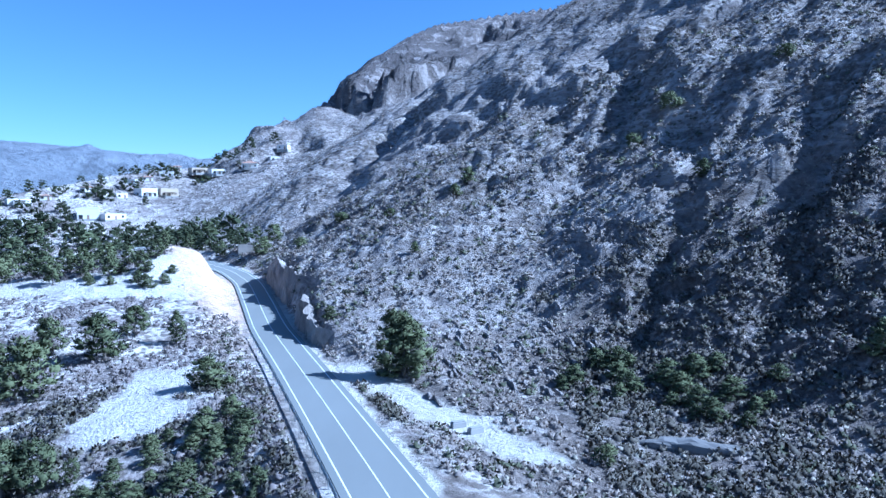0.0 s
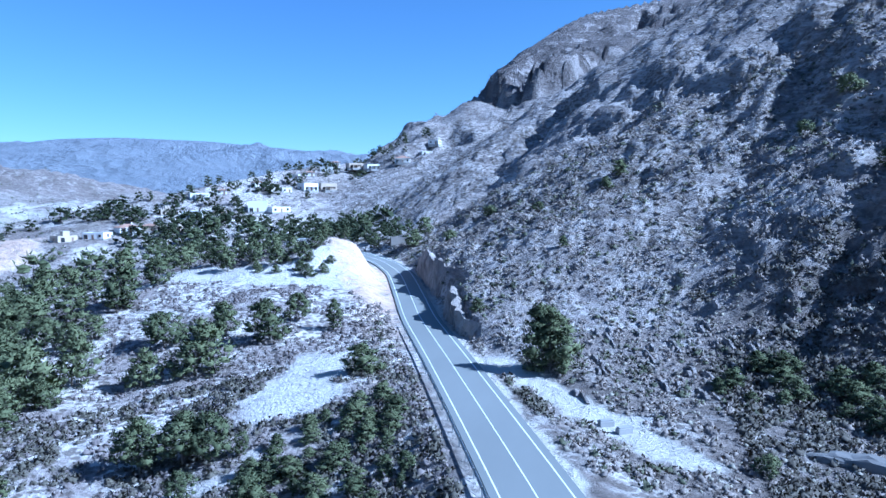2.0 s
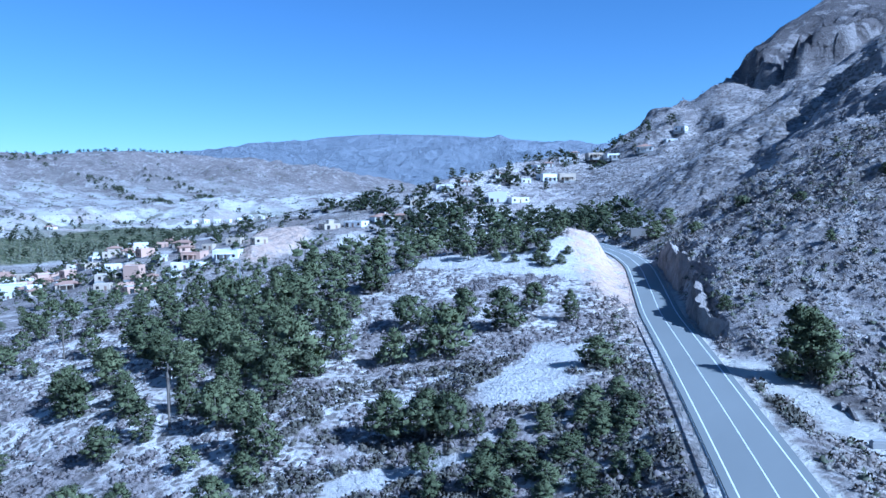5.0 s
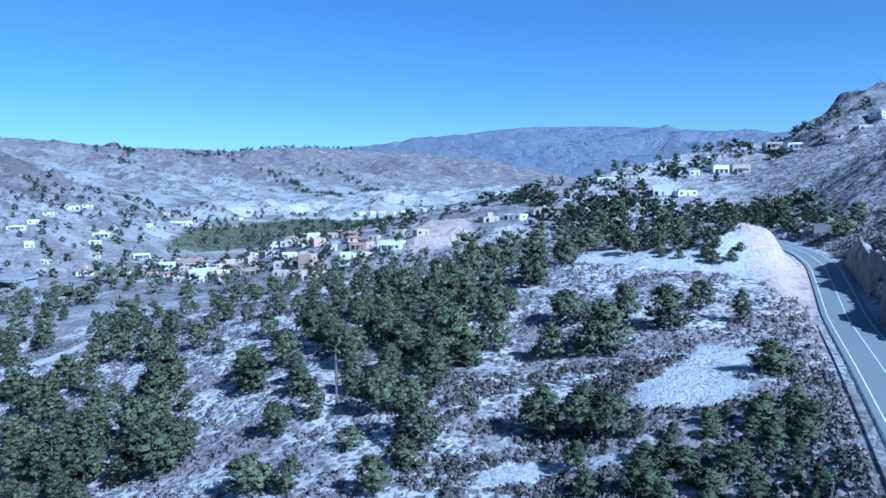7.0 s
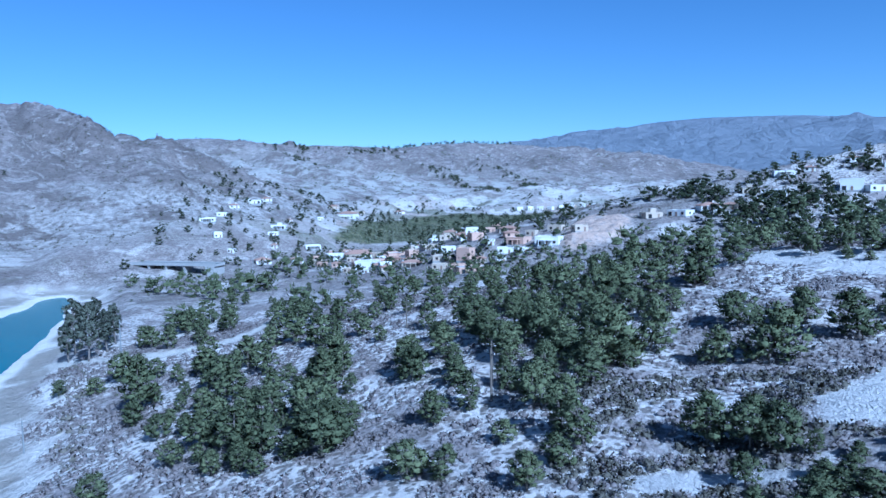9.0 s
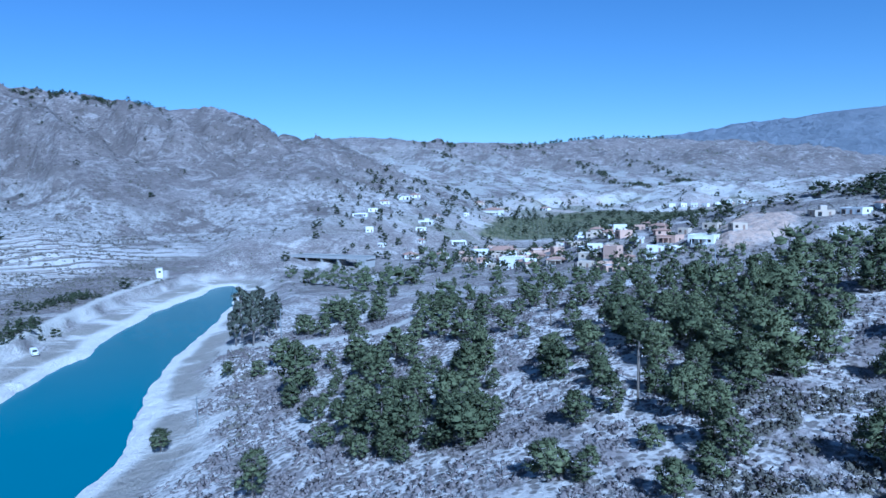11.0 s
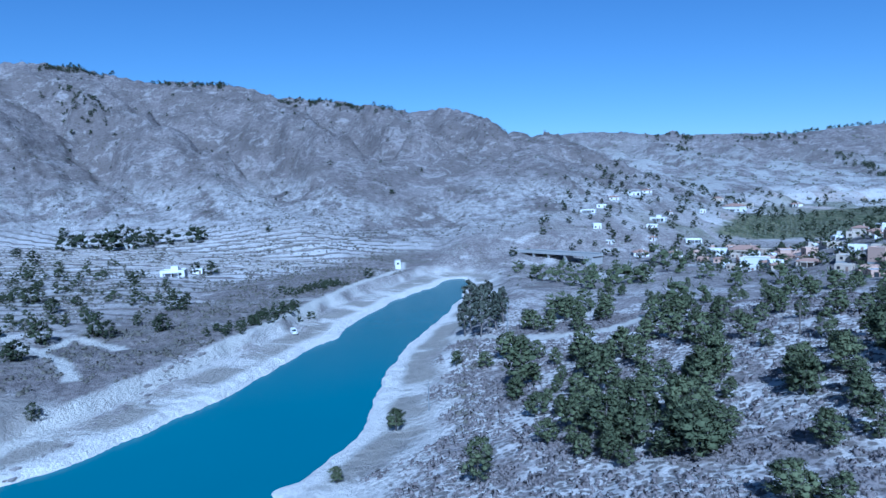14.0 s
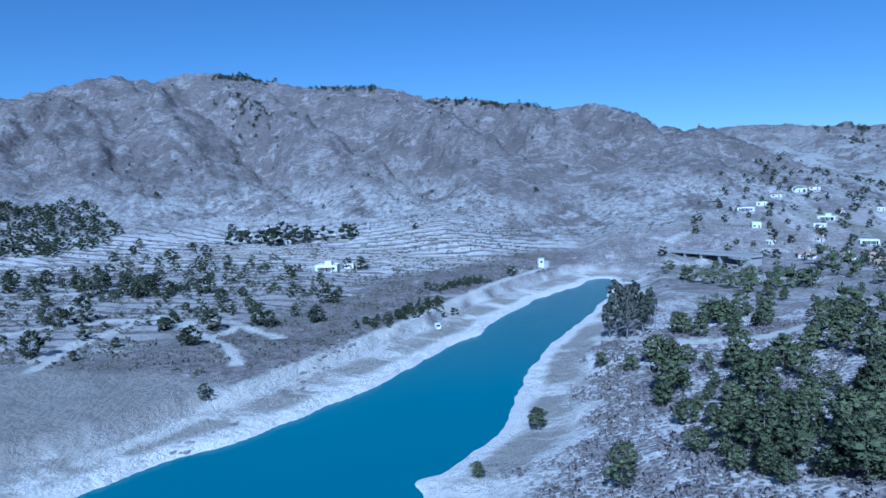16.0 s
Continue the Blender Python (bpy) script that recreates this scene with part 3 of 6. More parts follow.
    far = far + (ridged(x / 520, y / 520, 5, 81) - 0.2) * 60 * ramp(70, 180, far) * (1 - ramp(0.75, 0.98, far_n))
    shoulder, _ = crest_height(SHOULDER, 10, 0.9, 26, x, y)
    shoulder = shoulder + fbm(x / 30, y / 30, 3, 91) * 1.6
    z = low
    for part_z, k in ((shoulder, 5), (mount, 5), (hill, 5), (mid, 10), (far, 30)):
        z = blend_max(z, part_z, k)
    # the lake, its pale shelf and the small scarp above it
    s = lake_dist(x, y) + fbm(x / 22, y / 22, 4, 101) * 1.8
    west = ramp(10, -10, y + 0.19 * (x + 230) + 15)  # the bank across the water
    shelf = np.interp(s, [-40, -3, 0, 0.7, 8, 17, 19.5, 60, 130, 260, 900], [-7, -1.2, -0.15, 1.1, 1.9, 3.2, 6.8, 11, 26, 90, 2000])
    shore = np.interp(s, [-40, -3, 0, 1.0, 12, 22, 60, 130, 260, 900], [-7, -1.0, -0.1, 0.5, 1.6, 5.0, 16, 34, 90, 2000])
    z = np.minimum(z, shelf * west + shore * (1 - west) + fbm(x / 9, y / 9, 3, 111) * 0.16 * ramp(0, 6, s))
    # dry-stone terraces on the far bank
    terrace = ramp(-330, -370, x) * (1 - ramp(-560, -620, x)) * ramp(20, -20, y + 0.05 * x) * (1 - ramp(45, 80, z)) * ramp(55, 85, s)
    t_lev = z / 1.3 + fbm(x / 80, y / 80, 2, 121) * 0.6
    t_fr = t_lev - np.floor(t_lev)
    z = z + terrace * 1.3 * (ramp(0.82, 1.0, t_fr) - t_fr) * 0.9
    # the road's bench: cut on the hill side, banked on the other
    d, level = side_of(ROAD, x, y)
    east = x > np.interp(y, [p[1] for p in ROAD], [p[0] for p in ROAD])
    sheer = east * np.maximum(ramp(110, 114, y) * (1 - ramp(132, 137, y)), ramp(143, 149, y) * (1 - ramp(176, 186, y)))  # where rock walls stand
    bank = ramp(4.6 + 1.0 * sheer, 11.0 - 3.0 * sheer, d)
    z = np.where(d < 30, level - 0.25 + (z - level + 0.25 + sheer * 1.2 * ramp(114, 150, y)) * bank, z)
    lay_d, lay_z = side_of([(-14, 101, 28.9), (-6.4, 90, 28.4), (1, 77.5, 28.0), (9, 67.5, 27.4)], x, y)
    z = np.where(d > 4.6, lay_z + (z - lay_z) * ramp(2.2, 6.5, lay_d + fbm(x / 5, y / 5, 2, 131) * 0.8), z)
    rag = fbm(x / 7, y / 7, 3, 171) * 3.0
    track = np.full(x.shape, 99.0)
    for line in TRACKS:
        track = np.minimum(track, side_of([(px, py, 0) for px, py in line], x, y)[0])
    cut = edge_dist(CUT, x, y)
    z = z - 6.0 * np.exp(-((x + 452) ** 2 + (y - 84) ** 2) / 130)  # the river bed under the bridge
    z = z + 3.0 * ramp(3, -6, cut + rag)
    masks = {"track": 1 - ramp(1.3, 2.6, track + fbm(x / 6, y / 6, 2, 181) * 0.9), "field": ramp(4, -6, edge_dist(FIELD, x, y) + rag * 2),
             "chalk": np.maximum.reduce([ramp(1.5, -1.5, edge_dist(q, x, y) + rag * k) for q, k in ((CHALK, 0.6), (RUBBLE, 0.7), (SPOIL, 0.5))]),
             "rust": np.maximum(ramp(2, -1.5, edge_dist(RUST, x, y) + rag * 0.5) * (0.25 + 0.75 * ramp(118, 148, y)), 0.8 * ramp(3, -3, cut + rag)),
             "bare": ramp(6, -6, edge_dist(BARE, x, y) + rag * 1.5), "rise": ramp(-4, 6, mount - low), "hill": ramp(22, 40, np.maximum(hill, mid)), "dull": np.maximum(0.9 * west * ramp(8, 26, s), 0.7 * ramp(230, 330, away) * ramp(28, 38, np.degrees(np.arctan2(-x, y)))), "summit": 0.95 * ramp(105, 190, mount),
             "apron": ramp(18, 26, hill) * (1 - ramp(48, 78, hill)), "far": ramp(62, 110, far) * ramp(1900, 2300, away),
             "bluff": np.clip(bluff, 0, 1), "thicket_shade": ramp(66, 40, np.hypot((x - 46) * 0.8, y - 70) + rag * 4) * (1 - ramp(0.3, 3, 5 - d)),
             "terrace": np.maximum(terrace, 0.55 * west * ramp(60, 95, s) * (1 - ramp(26, 40, z))),
             "plots": ramp(500, 560, away) * (1 - ramp(36, 48, z)) * (1 - west), "shore": 1 - ramp(9, 24, s + fbm(x / 14, y / 14, 3, 141) * 6), "flats": ramp(3.5, 6.5, s) * (1 - ramp(13, 17, s)),
             "lay": 1 - ramp(1.6, 3.4, lay_d + fbm(x / 4, y / 4, 3, 151) * 1.4), "verge": (1 - ramp(4.0, 5.2, d + fbm(x / 3, y / 3, 2, 161))) * (0.3 + 0.7 * east)}
    return z, masks


def ground_z(x, y):
    return float(land(np.array([x]), np.array([y]))[0][0])


# ---- meshes ----
def soften(me, normals):
    """Foliage takes the light as a billowing mass, so its sprays share the normals of their clump."""
    me.polygons.foreach_set("use_smooth", [True] * len(me.polygons))
    me.normals_split_custom_set_from_vertices(normals)


class Shape:
    """Gathers vertices and faces of one mesh."""

    def __init__(self):
        self.v, self.f, self.k, self.n = [], [], [], []

    def add(self, verts, faces, slot=0, normals=()):
        n = len(self.v)
        self.v.extend(verts)
        self.n.extend(normals)
        self.f.extend(tuple(i + n for i in f) for f in faces)
        self.k.extend([slot] * len(faces))
        return self

    def box(self, x0, y0, z0, x1, y1, z1, slot=0):
        return self.add([(x0, y0, z0), (x1, y0, z0), (x1, y1, z0), (x0, y1, z0), (x0, y0, z1), (x1, y0, z1), (x1, y1, z1), (x0, y1, z1)],
                        [(0, 3, 2, 1), (4, 5, 6, 7), (0, 1, 5, 4), (1, 2, 6, 5), (2, 3, 7, 6), (3, 0, 4, 7)], slot)

    def tube(self, rings, sides=7, slot=0):
        """rings: centre and radius, from one end to the other."""
        verts, faces = [], []
        for i, (c, r) in enumerate(rings):
            a, b = rings[max(i - 1, 0)][0], rings[min(i + 1, len(rings) - 1)][0]
            way = (Vector(b) - Vector(a)).normalized()
            u = way.orthogonal().normalized()
            w = way.cross(u)
            verts += [tuple(Vector(c) + (u * math.cos(2 * math.pi * k / sides) + w * math.sin(2 * math.pi * k / sides)) * r) for k in range(sides)]
        for i in range(len(rings) - 1):
            for k in range(sides):
                faces.append((i * sides + k, i * sides + (k + 1) % sides, (i + 1) * sides + (k + 1) % sides, (i + 1) * sides + k))
        faces.append(tuple(reversed(range(sides))))
        faces.append(tuple((len(rings) - 1) * sides + k for k in range(sides)))
        return self.add(verts, faces, slot)

    def mesh(self, name, mats, smooth=False):
        me = bpy.data.meshes.new(name)
        me.from_pydata(self.v, [], self.f)
        for m in (mats if isinstance(mats, (list, tuple)) else [mats]):
            me.materials.append(m)
        me.polygons.foreach_set("material_index", self.k)
        if smooth:
            me.polygons.foreach_set("use_smooth", [True] * len(self.f))
        if self.n and len(self.n) == len(self.v):
            soften(me, self.n)
        return me


def part(name, shape, mats, parent=None, label="", smooth=False, at=None):
    ob = new(name, shape if isinstance(shape, bpy.types.Mesh) else shape.mesh(name, mats, smooth))
    if at is not None:
        ob.matrix_basis = at
    if parent:
        ob.parent = parent
    if label:
        tagged(ob, label)
    return ob


def thing(name, at, label, category, group="", kind=""):
    ob = new(name)
    ob.empty_display_size = 0.5
    ob.matrix_basis = at
    return tagged(ob, label, category, group, kind)


# ---- the ground: one sheet, finest near the hovering place, out to the horizon ----
def build_ground():
    az = np.radians(np.concatenate([np.arange(-42, 142, 0.27), np.arange(142, 318, 2.0)]))
    r = [0.5, 8, 16, 24, 32, 38]
    while r[-1] < 4950:
        r.append(r[-1] * (1.0105 if r[-1] < 1150 else 1.015 if r[-1] < 4000 else 1.03))
    r = np.array(r)
    R, A = np.meshgrid(r, az, indexing="ij")
    x, y = (-R * np.sin(A)).ravel(), (R * np.cos(A)).ravel()
    z, masks = land(x, y)
    n, m = len(r), len(az)
    i, j = np.meshgrid(np.arange(n - 1), np.arange(m), indexing="ij")
    jn = (j + 1) % m
    quads = np.stack([i * m + j, (i + 1) * m + j, (i + 1) * m + jn, i * m + jn], -1).reshape(-1, 4)[:, ::-1]
    me = bpy.data.meshes.new("ground")
    me.vertices.add(len(x))
    me.vertices.foreach_set("co", np.stack([x, y, z], 1).ravel())
    me.loops.add(quads.size)
    me.loops.foreach_set("vertex_index", quads.ravel())
    me.polygons.add(len(quads))
    me.polygons.foreach_set("loop_start", np.arange(len(quads)) * 4)
    me.polygons.foreach_set("use_smooth", np.ones(len(quads), bool))
    for name, values in masks.items():
        me.attributes.new(name, "FLOAT", "POINT").data.foreach_set("value", values.astype(np.float32))
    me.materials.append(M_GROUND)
    me.update(calc_edges=True)
    me.validate()
    return tagged(new("ground", me), "dry stony valley floor and scrubby limestone slopes", "ground", kind="structure")


build_ground()

lake = Shape()
lake.box(-520, -260, -0.5, 60, 90, 0.0)
tagged(part("water", lake, M_WATER), "still turquoise water of a half-empty reservoir", "water", kind="structure")


def ribbon(points, offsets, lift, step=2.5):
    """A strip along a line: its mesh lies between two offsets to the right of it."""
    q = densify(points, step)
    way = np.gradient(q[:, :2], axis=0)
    way /= np.linalg.norm(way, axis=1)[:, None]
    right = np.stack([way[:, 1], -way[:, 0]], 1)
    s = Shape()
    verts, n = [], len(offsets)
    for (x, y, z), (rx, ry) in zip(q, right):
        verts += [(x + rx * o, y + ry * o, z + l) for o, l in zip(offsets, lift)]
    faces = [(i * n + k, (i + 1) * n + k, (i + 1) * n + k + 1, i * n + k + 1) for i in range(len(q) - 1) for k in range(n - 1)]
    return s.add(verts, [f[::-1] for f in faces])


road = part("road", ribbon(ROAD, (-3.85, -3.65, 0, 3.75, 3.95), (-0.5, 0.0, 0.06, 0.0, -0.5)), M_ASPHALT)
tagged(road, "grey two-lane mountain road with worn asphalt", "road", kind="structure")
for mid_o, w in ((-2.88, 0.07), (0, 0.06), (2.88, 0.07)):
    lift = 0.06 - 0.06 * abs(mid_o) / 3.7 + 0.006
    part("lane_line", ribbon(ROAD, (mid_o - w, mid_o + w), (lift, lift)), M_LINE, road, "white painted lane line")

# ---- plants ----
def core_blob(shape, centre, size, rng, squash=0.65, slot=0, sides=6, rings=3, heart=None):
    """The shaded heart of a clump: a lumpy, uneven body."""
    cx, cy, cz = centre
    verts = [(cx, cy, cz - size * squash * 0.8)]
    for i in range(rings):
        v = math.pi * (i + 1) / (rings + 1)
        for k in range(sides):
            a = 2 * math.pi * (k + 0.5 * (i % 2)) / sides
            r = size * (0.78 + 0.45 * rng.random())
            verts.append((cx + math.cos(a) * math.sin(v) * r, cy + math.sin(a) * math.sin(v) * r, cz - math.cos(v) * r * squash))
    verts.append((cx, cy, cz + size * squash * (0.9 + 0.3 * rng.random())))
    top = len(verts) - 1
    faces = [(0, 1 + (k + 1) % sides, 1 + k) for k in range(sides)]
    for i in range(rings - 1):
        for k in range(sides):
            a, b = 1 + i * sides + k, 1 + i * sides + (k + 1) % sides
            faces.append((a, b, b + sides, a + sides))
    faces += [(top, 1 + (rings - 1) * sides + k, 1 + (rings - 1) * sides + (k + 1) % sides) for k in range(sides)]
    d = np.array(verts) - np.array(centre)
    d /= np.linalg.norm(d, axis=1)[:, None]
    shape.add(verts, faces, slot, clump_normals(d, centre, heart).tolist())


def clump_normals(d, centre, heart):
    """Normals of a clump's skin, leaning outward from the heart of the whole crown."""
    lean = np.array([0.0, 0.0, 0.25])
    if heart is not None:
        out = np.array(centre, float) - np.array(heart, float)
        lean = lean + 0.45 * out / (np.linalg.norm(out) + 1e-6)
    n = d * 0.85 + lean[None]
    return n / np.linalg.norm(n, axis=1)[:, None]


def tuft_cloud(shape, centre, size, count, leaf, rng, squash=0.7, slot=0, heart=None):
    """Narrow sprays all over the skin of a clump, so that it is finely ragged."""
    d = rng.normal(size=(count, 3))
    d[:, 2] = np.where(rng.random(count) < 0.6, np.abs(d[:, 2]), d[:, 2])
    d /= np.linalg.norm(d, axis=1)[:, None]
    o = np.array(centre)[None] + d * (size * rng.uniform(0.40, 1.18, count))[:, None] * np.array([1, 1, squash])
    u = d * np.array([1, 1, 0.6]) + np.array([0, 0, 0.4]) + rng.normal(size=(count, 3)) * 0.4
    u /= np.linalg.norm(u, axis=1)[:, None]
    side = np.cross(u, rng.normal(size=(count, 3)))
    side /= np.linalg.norm(side, axis=1)[:, None]
    nor = clump_normals(d + rng.normal(size=(count, 3)) * 0.16, centre, heart)
    side *= np.where((np.cross(side, u) * nor).sum(1) < 0, -1.0, 1.0)[:, None]  # each spray faces outward
    l, w = leaf * rng.uniform(0.6, 1.3, (count, 1)), leaf * rng.uniform(0.24, 0.40, (count, 1))
    v = np.stack([o - side * w - u * l * 0.3, o + side * w - u * l * 0.3, o + u * l], 1).reshape(-1, 3)
    shape.add(v.tolist(), [(3 * i, 3 * i + 1, 3 * i + 2) for i in range(count)], slot, np.repeat(nor, 3, 0).tolist())


def pine_meshes(seed, height, spread, bare, puffs, sprays, leaf, needles=None, top=0.95, big=1.0, squash=0.72):
    """A pine: a bent trunk with limbs, and a crown of ragged clumps carried by them."""
    rng = np.random.default_rng(seed)
    wood, crown = Shape(), Shape()
    lean = rng.normal(size=2) * 0.06 * height
    spine = [Vector((lean[0] * k * k + 0.03 * height * math.sin(3 * k + seed), lean[1] * k * k, height * 0.92 * k)) for k in np.linspace(0, 1, 8)]
    wood.tube([((p.x, p.y, p.z - (0.5 if i == 0 else 0)), 0.020 * height * (1 - 0.85 * i / 7) + 0.02) for i, p in enumerate(spine)], 5)
    heart = (lean[0] * 0.3, lean[1] * 0.3, height * (bare + top) * 0.45)
    bulge = [rng.uniform(0.72, 1.15) for _ in range(5)]
    for i in range(puffs):
        q = (i + 0.5) / puffs
        k = bare + (top - bare) * q ** 0.85
        a = i * 2.4 + rng.random() * 1.1
        full = max(0.25, 1 - (q * 1.02 - 0.36) ** 2 * 1.85) * bulge[int((a % 6.283) / 6.284 * 5)]
        reach = spread * full * (0.22 + 0.66 * rng.random() ** 0.7)
        f = k * 7
        base = spine[min(int(f), 6)].lerp(spine[min(int(f), 6) + 1], min(f - int(f), 1))
        tip = base + Vector((math.cos(a) * reach, math.sin(a) * reach, height * (-0.02 + 0.07 * rng.random())))
        if i % (3 if puffs > 20 else 5) == 0:
            wood.tube([(base - Vector((0, 0, 0.07 * height)), 0.008 * height), ((base + tip) / 2 - Vector((0, 0, 0.03 * height)), 0.006 * height),
                       (tip, 0.002 * height)], 3)
        size = big * spread * (1.68 / math.sqrt(puffs)) * (0.7 + 0.6 * rng.random()) * (0.6 + 0.4 * full)
        core_blob(crown, tip, size * 0.52, rng, squash, 0, 5, 2, heart)
        tuft_cloud(crown, tip, size, sprays, leaf, rng, squash, 0, heart)
    return wood.mesh("trunk", M_BARK, True), crown.mesh("crown", needles or M_NEEDLES)


PINES = [pine_meshes(11, 9.0, 3.2, 0.14, 54, 50, 0.31, None, 0.95, 1.12), pine_meshes(12, 8.0, 3.5, 0.18, 52, 50, 0.31, None, 0.93, 1.12),
         pine_meshes(13, 9.5, 2.8, 0.06, 54, 50, 0.31, None, 0.97, 1.12), pine_meshes(14, 7.0, 3.3, 0.16, 46, 50, 0.30, None, 0.93, 1.12),
         pine_meshes(15, 6.0, 2.6, 0.04, 40, 50, 0.29, None, 0.95, 1.12), pine_meshes(16, 8.5, 3.6, 0.20, 52, 50, 0.31, None, 0.93, 1.12)]
MID_PINES = [pine_meshes(17, 9.0, 3.2, 0.12, 34, 34, 0.46, None, 0.95, 1.0), pine_meshes(18, 8.0, 3.5, 0.16, 34, 34, 0.46, None, 0.93, 1.0), pine_meshes(19, 7.0, 3.1, 0.08, 30, 34, 0.44, None, 0.95, 1.0)]
MID_H = [9.0, 8.0, 7.0]
PINE_H = [9.0, 8.0, 9.5, 7.0, 6.0, 8.5]
FAR_PINES = [pine_meshes(21, 7.0, 3.3, 0.03, 8, 10, 0.8, M_DARKNEEDLES), pine_meshes(22, 6.0, 3.4, 0.04, 7, 10, 0.8, M_DARKNEEDLES),
             pine_meshes(23, 6.5, 2.8, 0.02, 8, 10, 0.75, M_DARKNEEDLES)]
FAR_H = [7.0, 6.0, 6.5]
GUMS = [pine_meshes(31, 16.0, 4.2, 0.22, 46, 60, 0.50, M_GUM, 1.0, 0.95, 0.9), pine_meshes(32, 15.0, 3.4, 0.28, 40, 60, 0.50, M_GUM, 1.0, 0.9, 0.95)]
DARK_PINES = [pine_meshes(41, 7.0, 3.2, 0.05, 30, 18, 0.42, M_DARKNEEDLES), pine_meshes(42, 6.0, 3.0, 0.03, 28, 18, 0.42, M_DARKNEEDLES)]
DARK_H = [7.0, 6.0]
GUM_H = [16.0, 15.0]
rng = np.random.default_rng(5)
taken = []


def plant_trees(rows, label, group, meshes=PINES, heights=PINE_H, name="pine_tree", wide=(0.9, 1.15), sink=0.15):
    """rows: x, y, height."""
    z, _ = land([r[0] for r in rows], [r[1] for r in rows])
    for (x, y, h), level in zip(rows, z):
        kind = int(rng.integers(len(heights)))
        k, w = h / heights[kind], rng.uniform(*wide)
        at = pose(x, y, level - sink, 0, 0, rng.uniform(0, 360)) @ Matrix.Diagonal((k * w, k * w, k, 1))
        ob = thing(name, at, label, "tree", group)
        part("trunk", meshes[kind][0], None, ob)
        part("crown", meshes[kind][1], None, ob)
        taken.append((x, y))


def plant_grove(rows, name, label, seed, needles=None):
    """Far trees by the hundred, all in one mesh: trunks and ragged crowns."""
    r = np.random.default_rng(seed)
    z, _ = land([q[0] for q in rows], [q[1] for q in rows])
    data = []
    for wood, crown in FAR_PINES:
        got = []
        for me in (wood, crown):
            v = np.empty(len(me.vertices) * 3)
            me.vertices.foreach_get("co", v)
            got.append((v.reshape(-1, 3), [tuple(q.vertices) for q in me.polygons]))
        data.append(got)
    s = Shape()
    for (x, y, h), level in zip(rows, z):
        k = int(r.integers(3))
        size, a, w = h / FAR_H[k], r.uniform(0, 6.28), r.uniform(0.9, 1.3)
        turn = np.array([[math.cos(a) * w, -math.sin(a) * w, 0], [math.sin(a) * w, math.cos(a) * w, 0], [0, 0, 1]]) * size
        for slot, (v, f) in enumerate(data[k]):
            s.add((v @ turn.T + (x, y, level - 0.15)).tolist(), f, slot)
    return tagged(part(name, s, [M_BARK, needles or M_DARKNEEDLES]), label, "trees", kind="stuff")


def scatter_rows(poly, count, gap, low, high, thin=-0.45, tries=14):
    xs, ys = [p[0] for p in poly], [p[1] for p in poly]
    x, y = rng.uniform(min(xs), max(xs), count * tries), rng.uniform(min(ys), max(ys), count * tries)
    ok = (edge_dist(poly, x, y) < 0) & (fbm(x / 28, y / 28, 2, 77) > thin) & (side_of(ROAD, x, y)[0] > 9)
    rows = []
    for px, py in zip(x[ok], y[ok]):
        if len(rows) < count and all((px - a) ** 2 + (py - b) ** 2 > gap * gap for a, b in taken):
            taken.append((px, py))
            rows.append((px, py, rng.uniform(low, high)))
    return rows



# pines: x, y, height
PINE_ROW_A = [(-58.3, 94.6, 10.2), (-52.5, 107.8, 9.0), (-52.1, 117.8, 6.8), (-44.7, 116.5, 6.9), (-61.8, 109.8, 7.7), (-71.0, 105.7, 7.8),
    (-65.1, 91.0, 6.9), (-48.0, 66.5, 8.0), (-43.7, 67.7, 7.9), (-40.8, 68.6, 6.8), (-37.7, 69.3, 3.7), (-86.5, 102.7, 6.6), (-76.4, 90.6, 9.7),
    (-76.5, 82.9, 11.1), (-93.5, 104.7, 6.8), (-104.2, 106.6, 10.3), (-102.0, 109.6, 9.7), (-58.5, 57.7, 7.7), (-81.0, 76.8, 6.9),
    (-71.8, 61.4, 7.9), (-82.6, 73.3, 6.4), (-89.6, 71.3, 7.1), (-100.3, 75.2, 7.7), (-128.8, 112.4, 10.4), (-117.1, 108.3, 11.0),
    (-105.1, 100.4, 8.3), (-154.7, 127.7, 9.7), (-214.7, 167.8, 9.9), (-163.9, 123.9, 9.1), (-94.7, 125.5, 7.0)]
PINE_ROW_B = [(-124.5, 168.0, 10.1), (-169.0, 211.1, 12.0), (-214.0, 246.9, 6.6), (-219.6, 216.9, 6.2), (-226.4, 213.4, 6.3), (-240.0, 212.0, 5.1),
    (-243.6, 207.0, 5.7), (-39.8, 61.0, 4.4), (-31.4, 59.4, 5.0), (-83.9, 151.1, 6.9), (-112.7, 182.4, 7.7), (-86.0, 161.0, 6.6),
    (-94.2, 160.9, 7.5), (-80.3, 159.4, 5.7), (-73.0, 154.0, 6.2), (-71.6, 160.9, 5.7), (-66.8, 164.1, 5.7), (-154.6, 301.2, 10.9),
    (-69.5, 219.8, 6.5), (-61.1, 231.3, 5.8), (-90.3, 278.0, 7.0), (-104.0, 60.5, 8.5), (-109.9, 65.2, 6.3), (-80.9, 51.0, 6.1), (-80.0, 56.8, 6.6),
    (-93.6, 73.9, 7.8), (-76.2, 66.2, 5.9), (-117.8, 85.9, 7.1), (-124.7, 86.4, 7.4), (-129.3, 81.0, 6.8)]
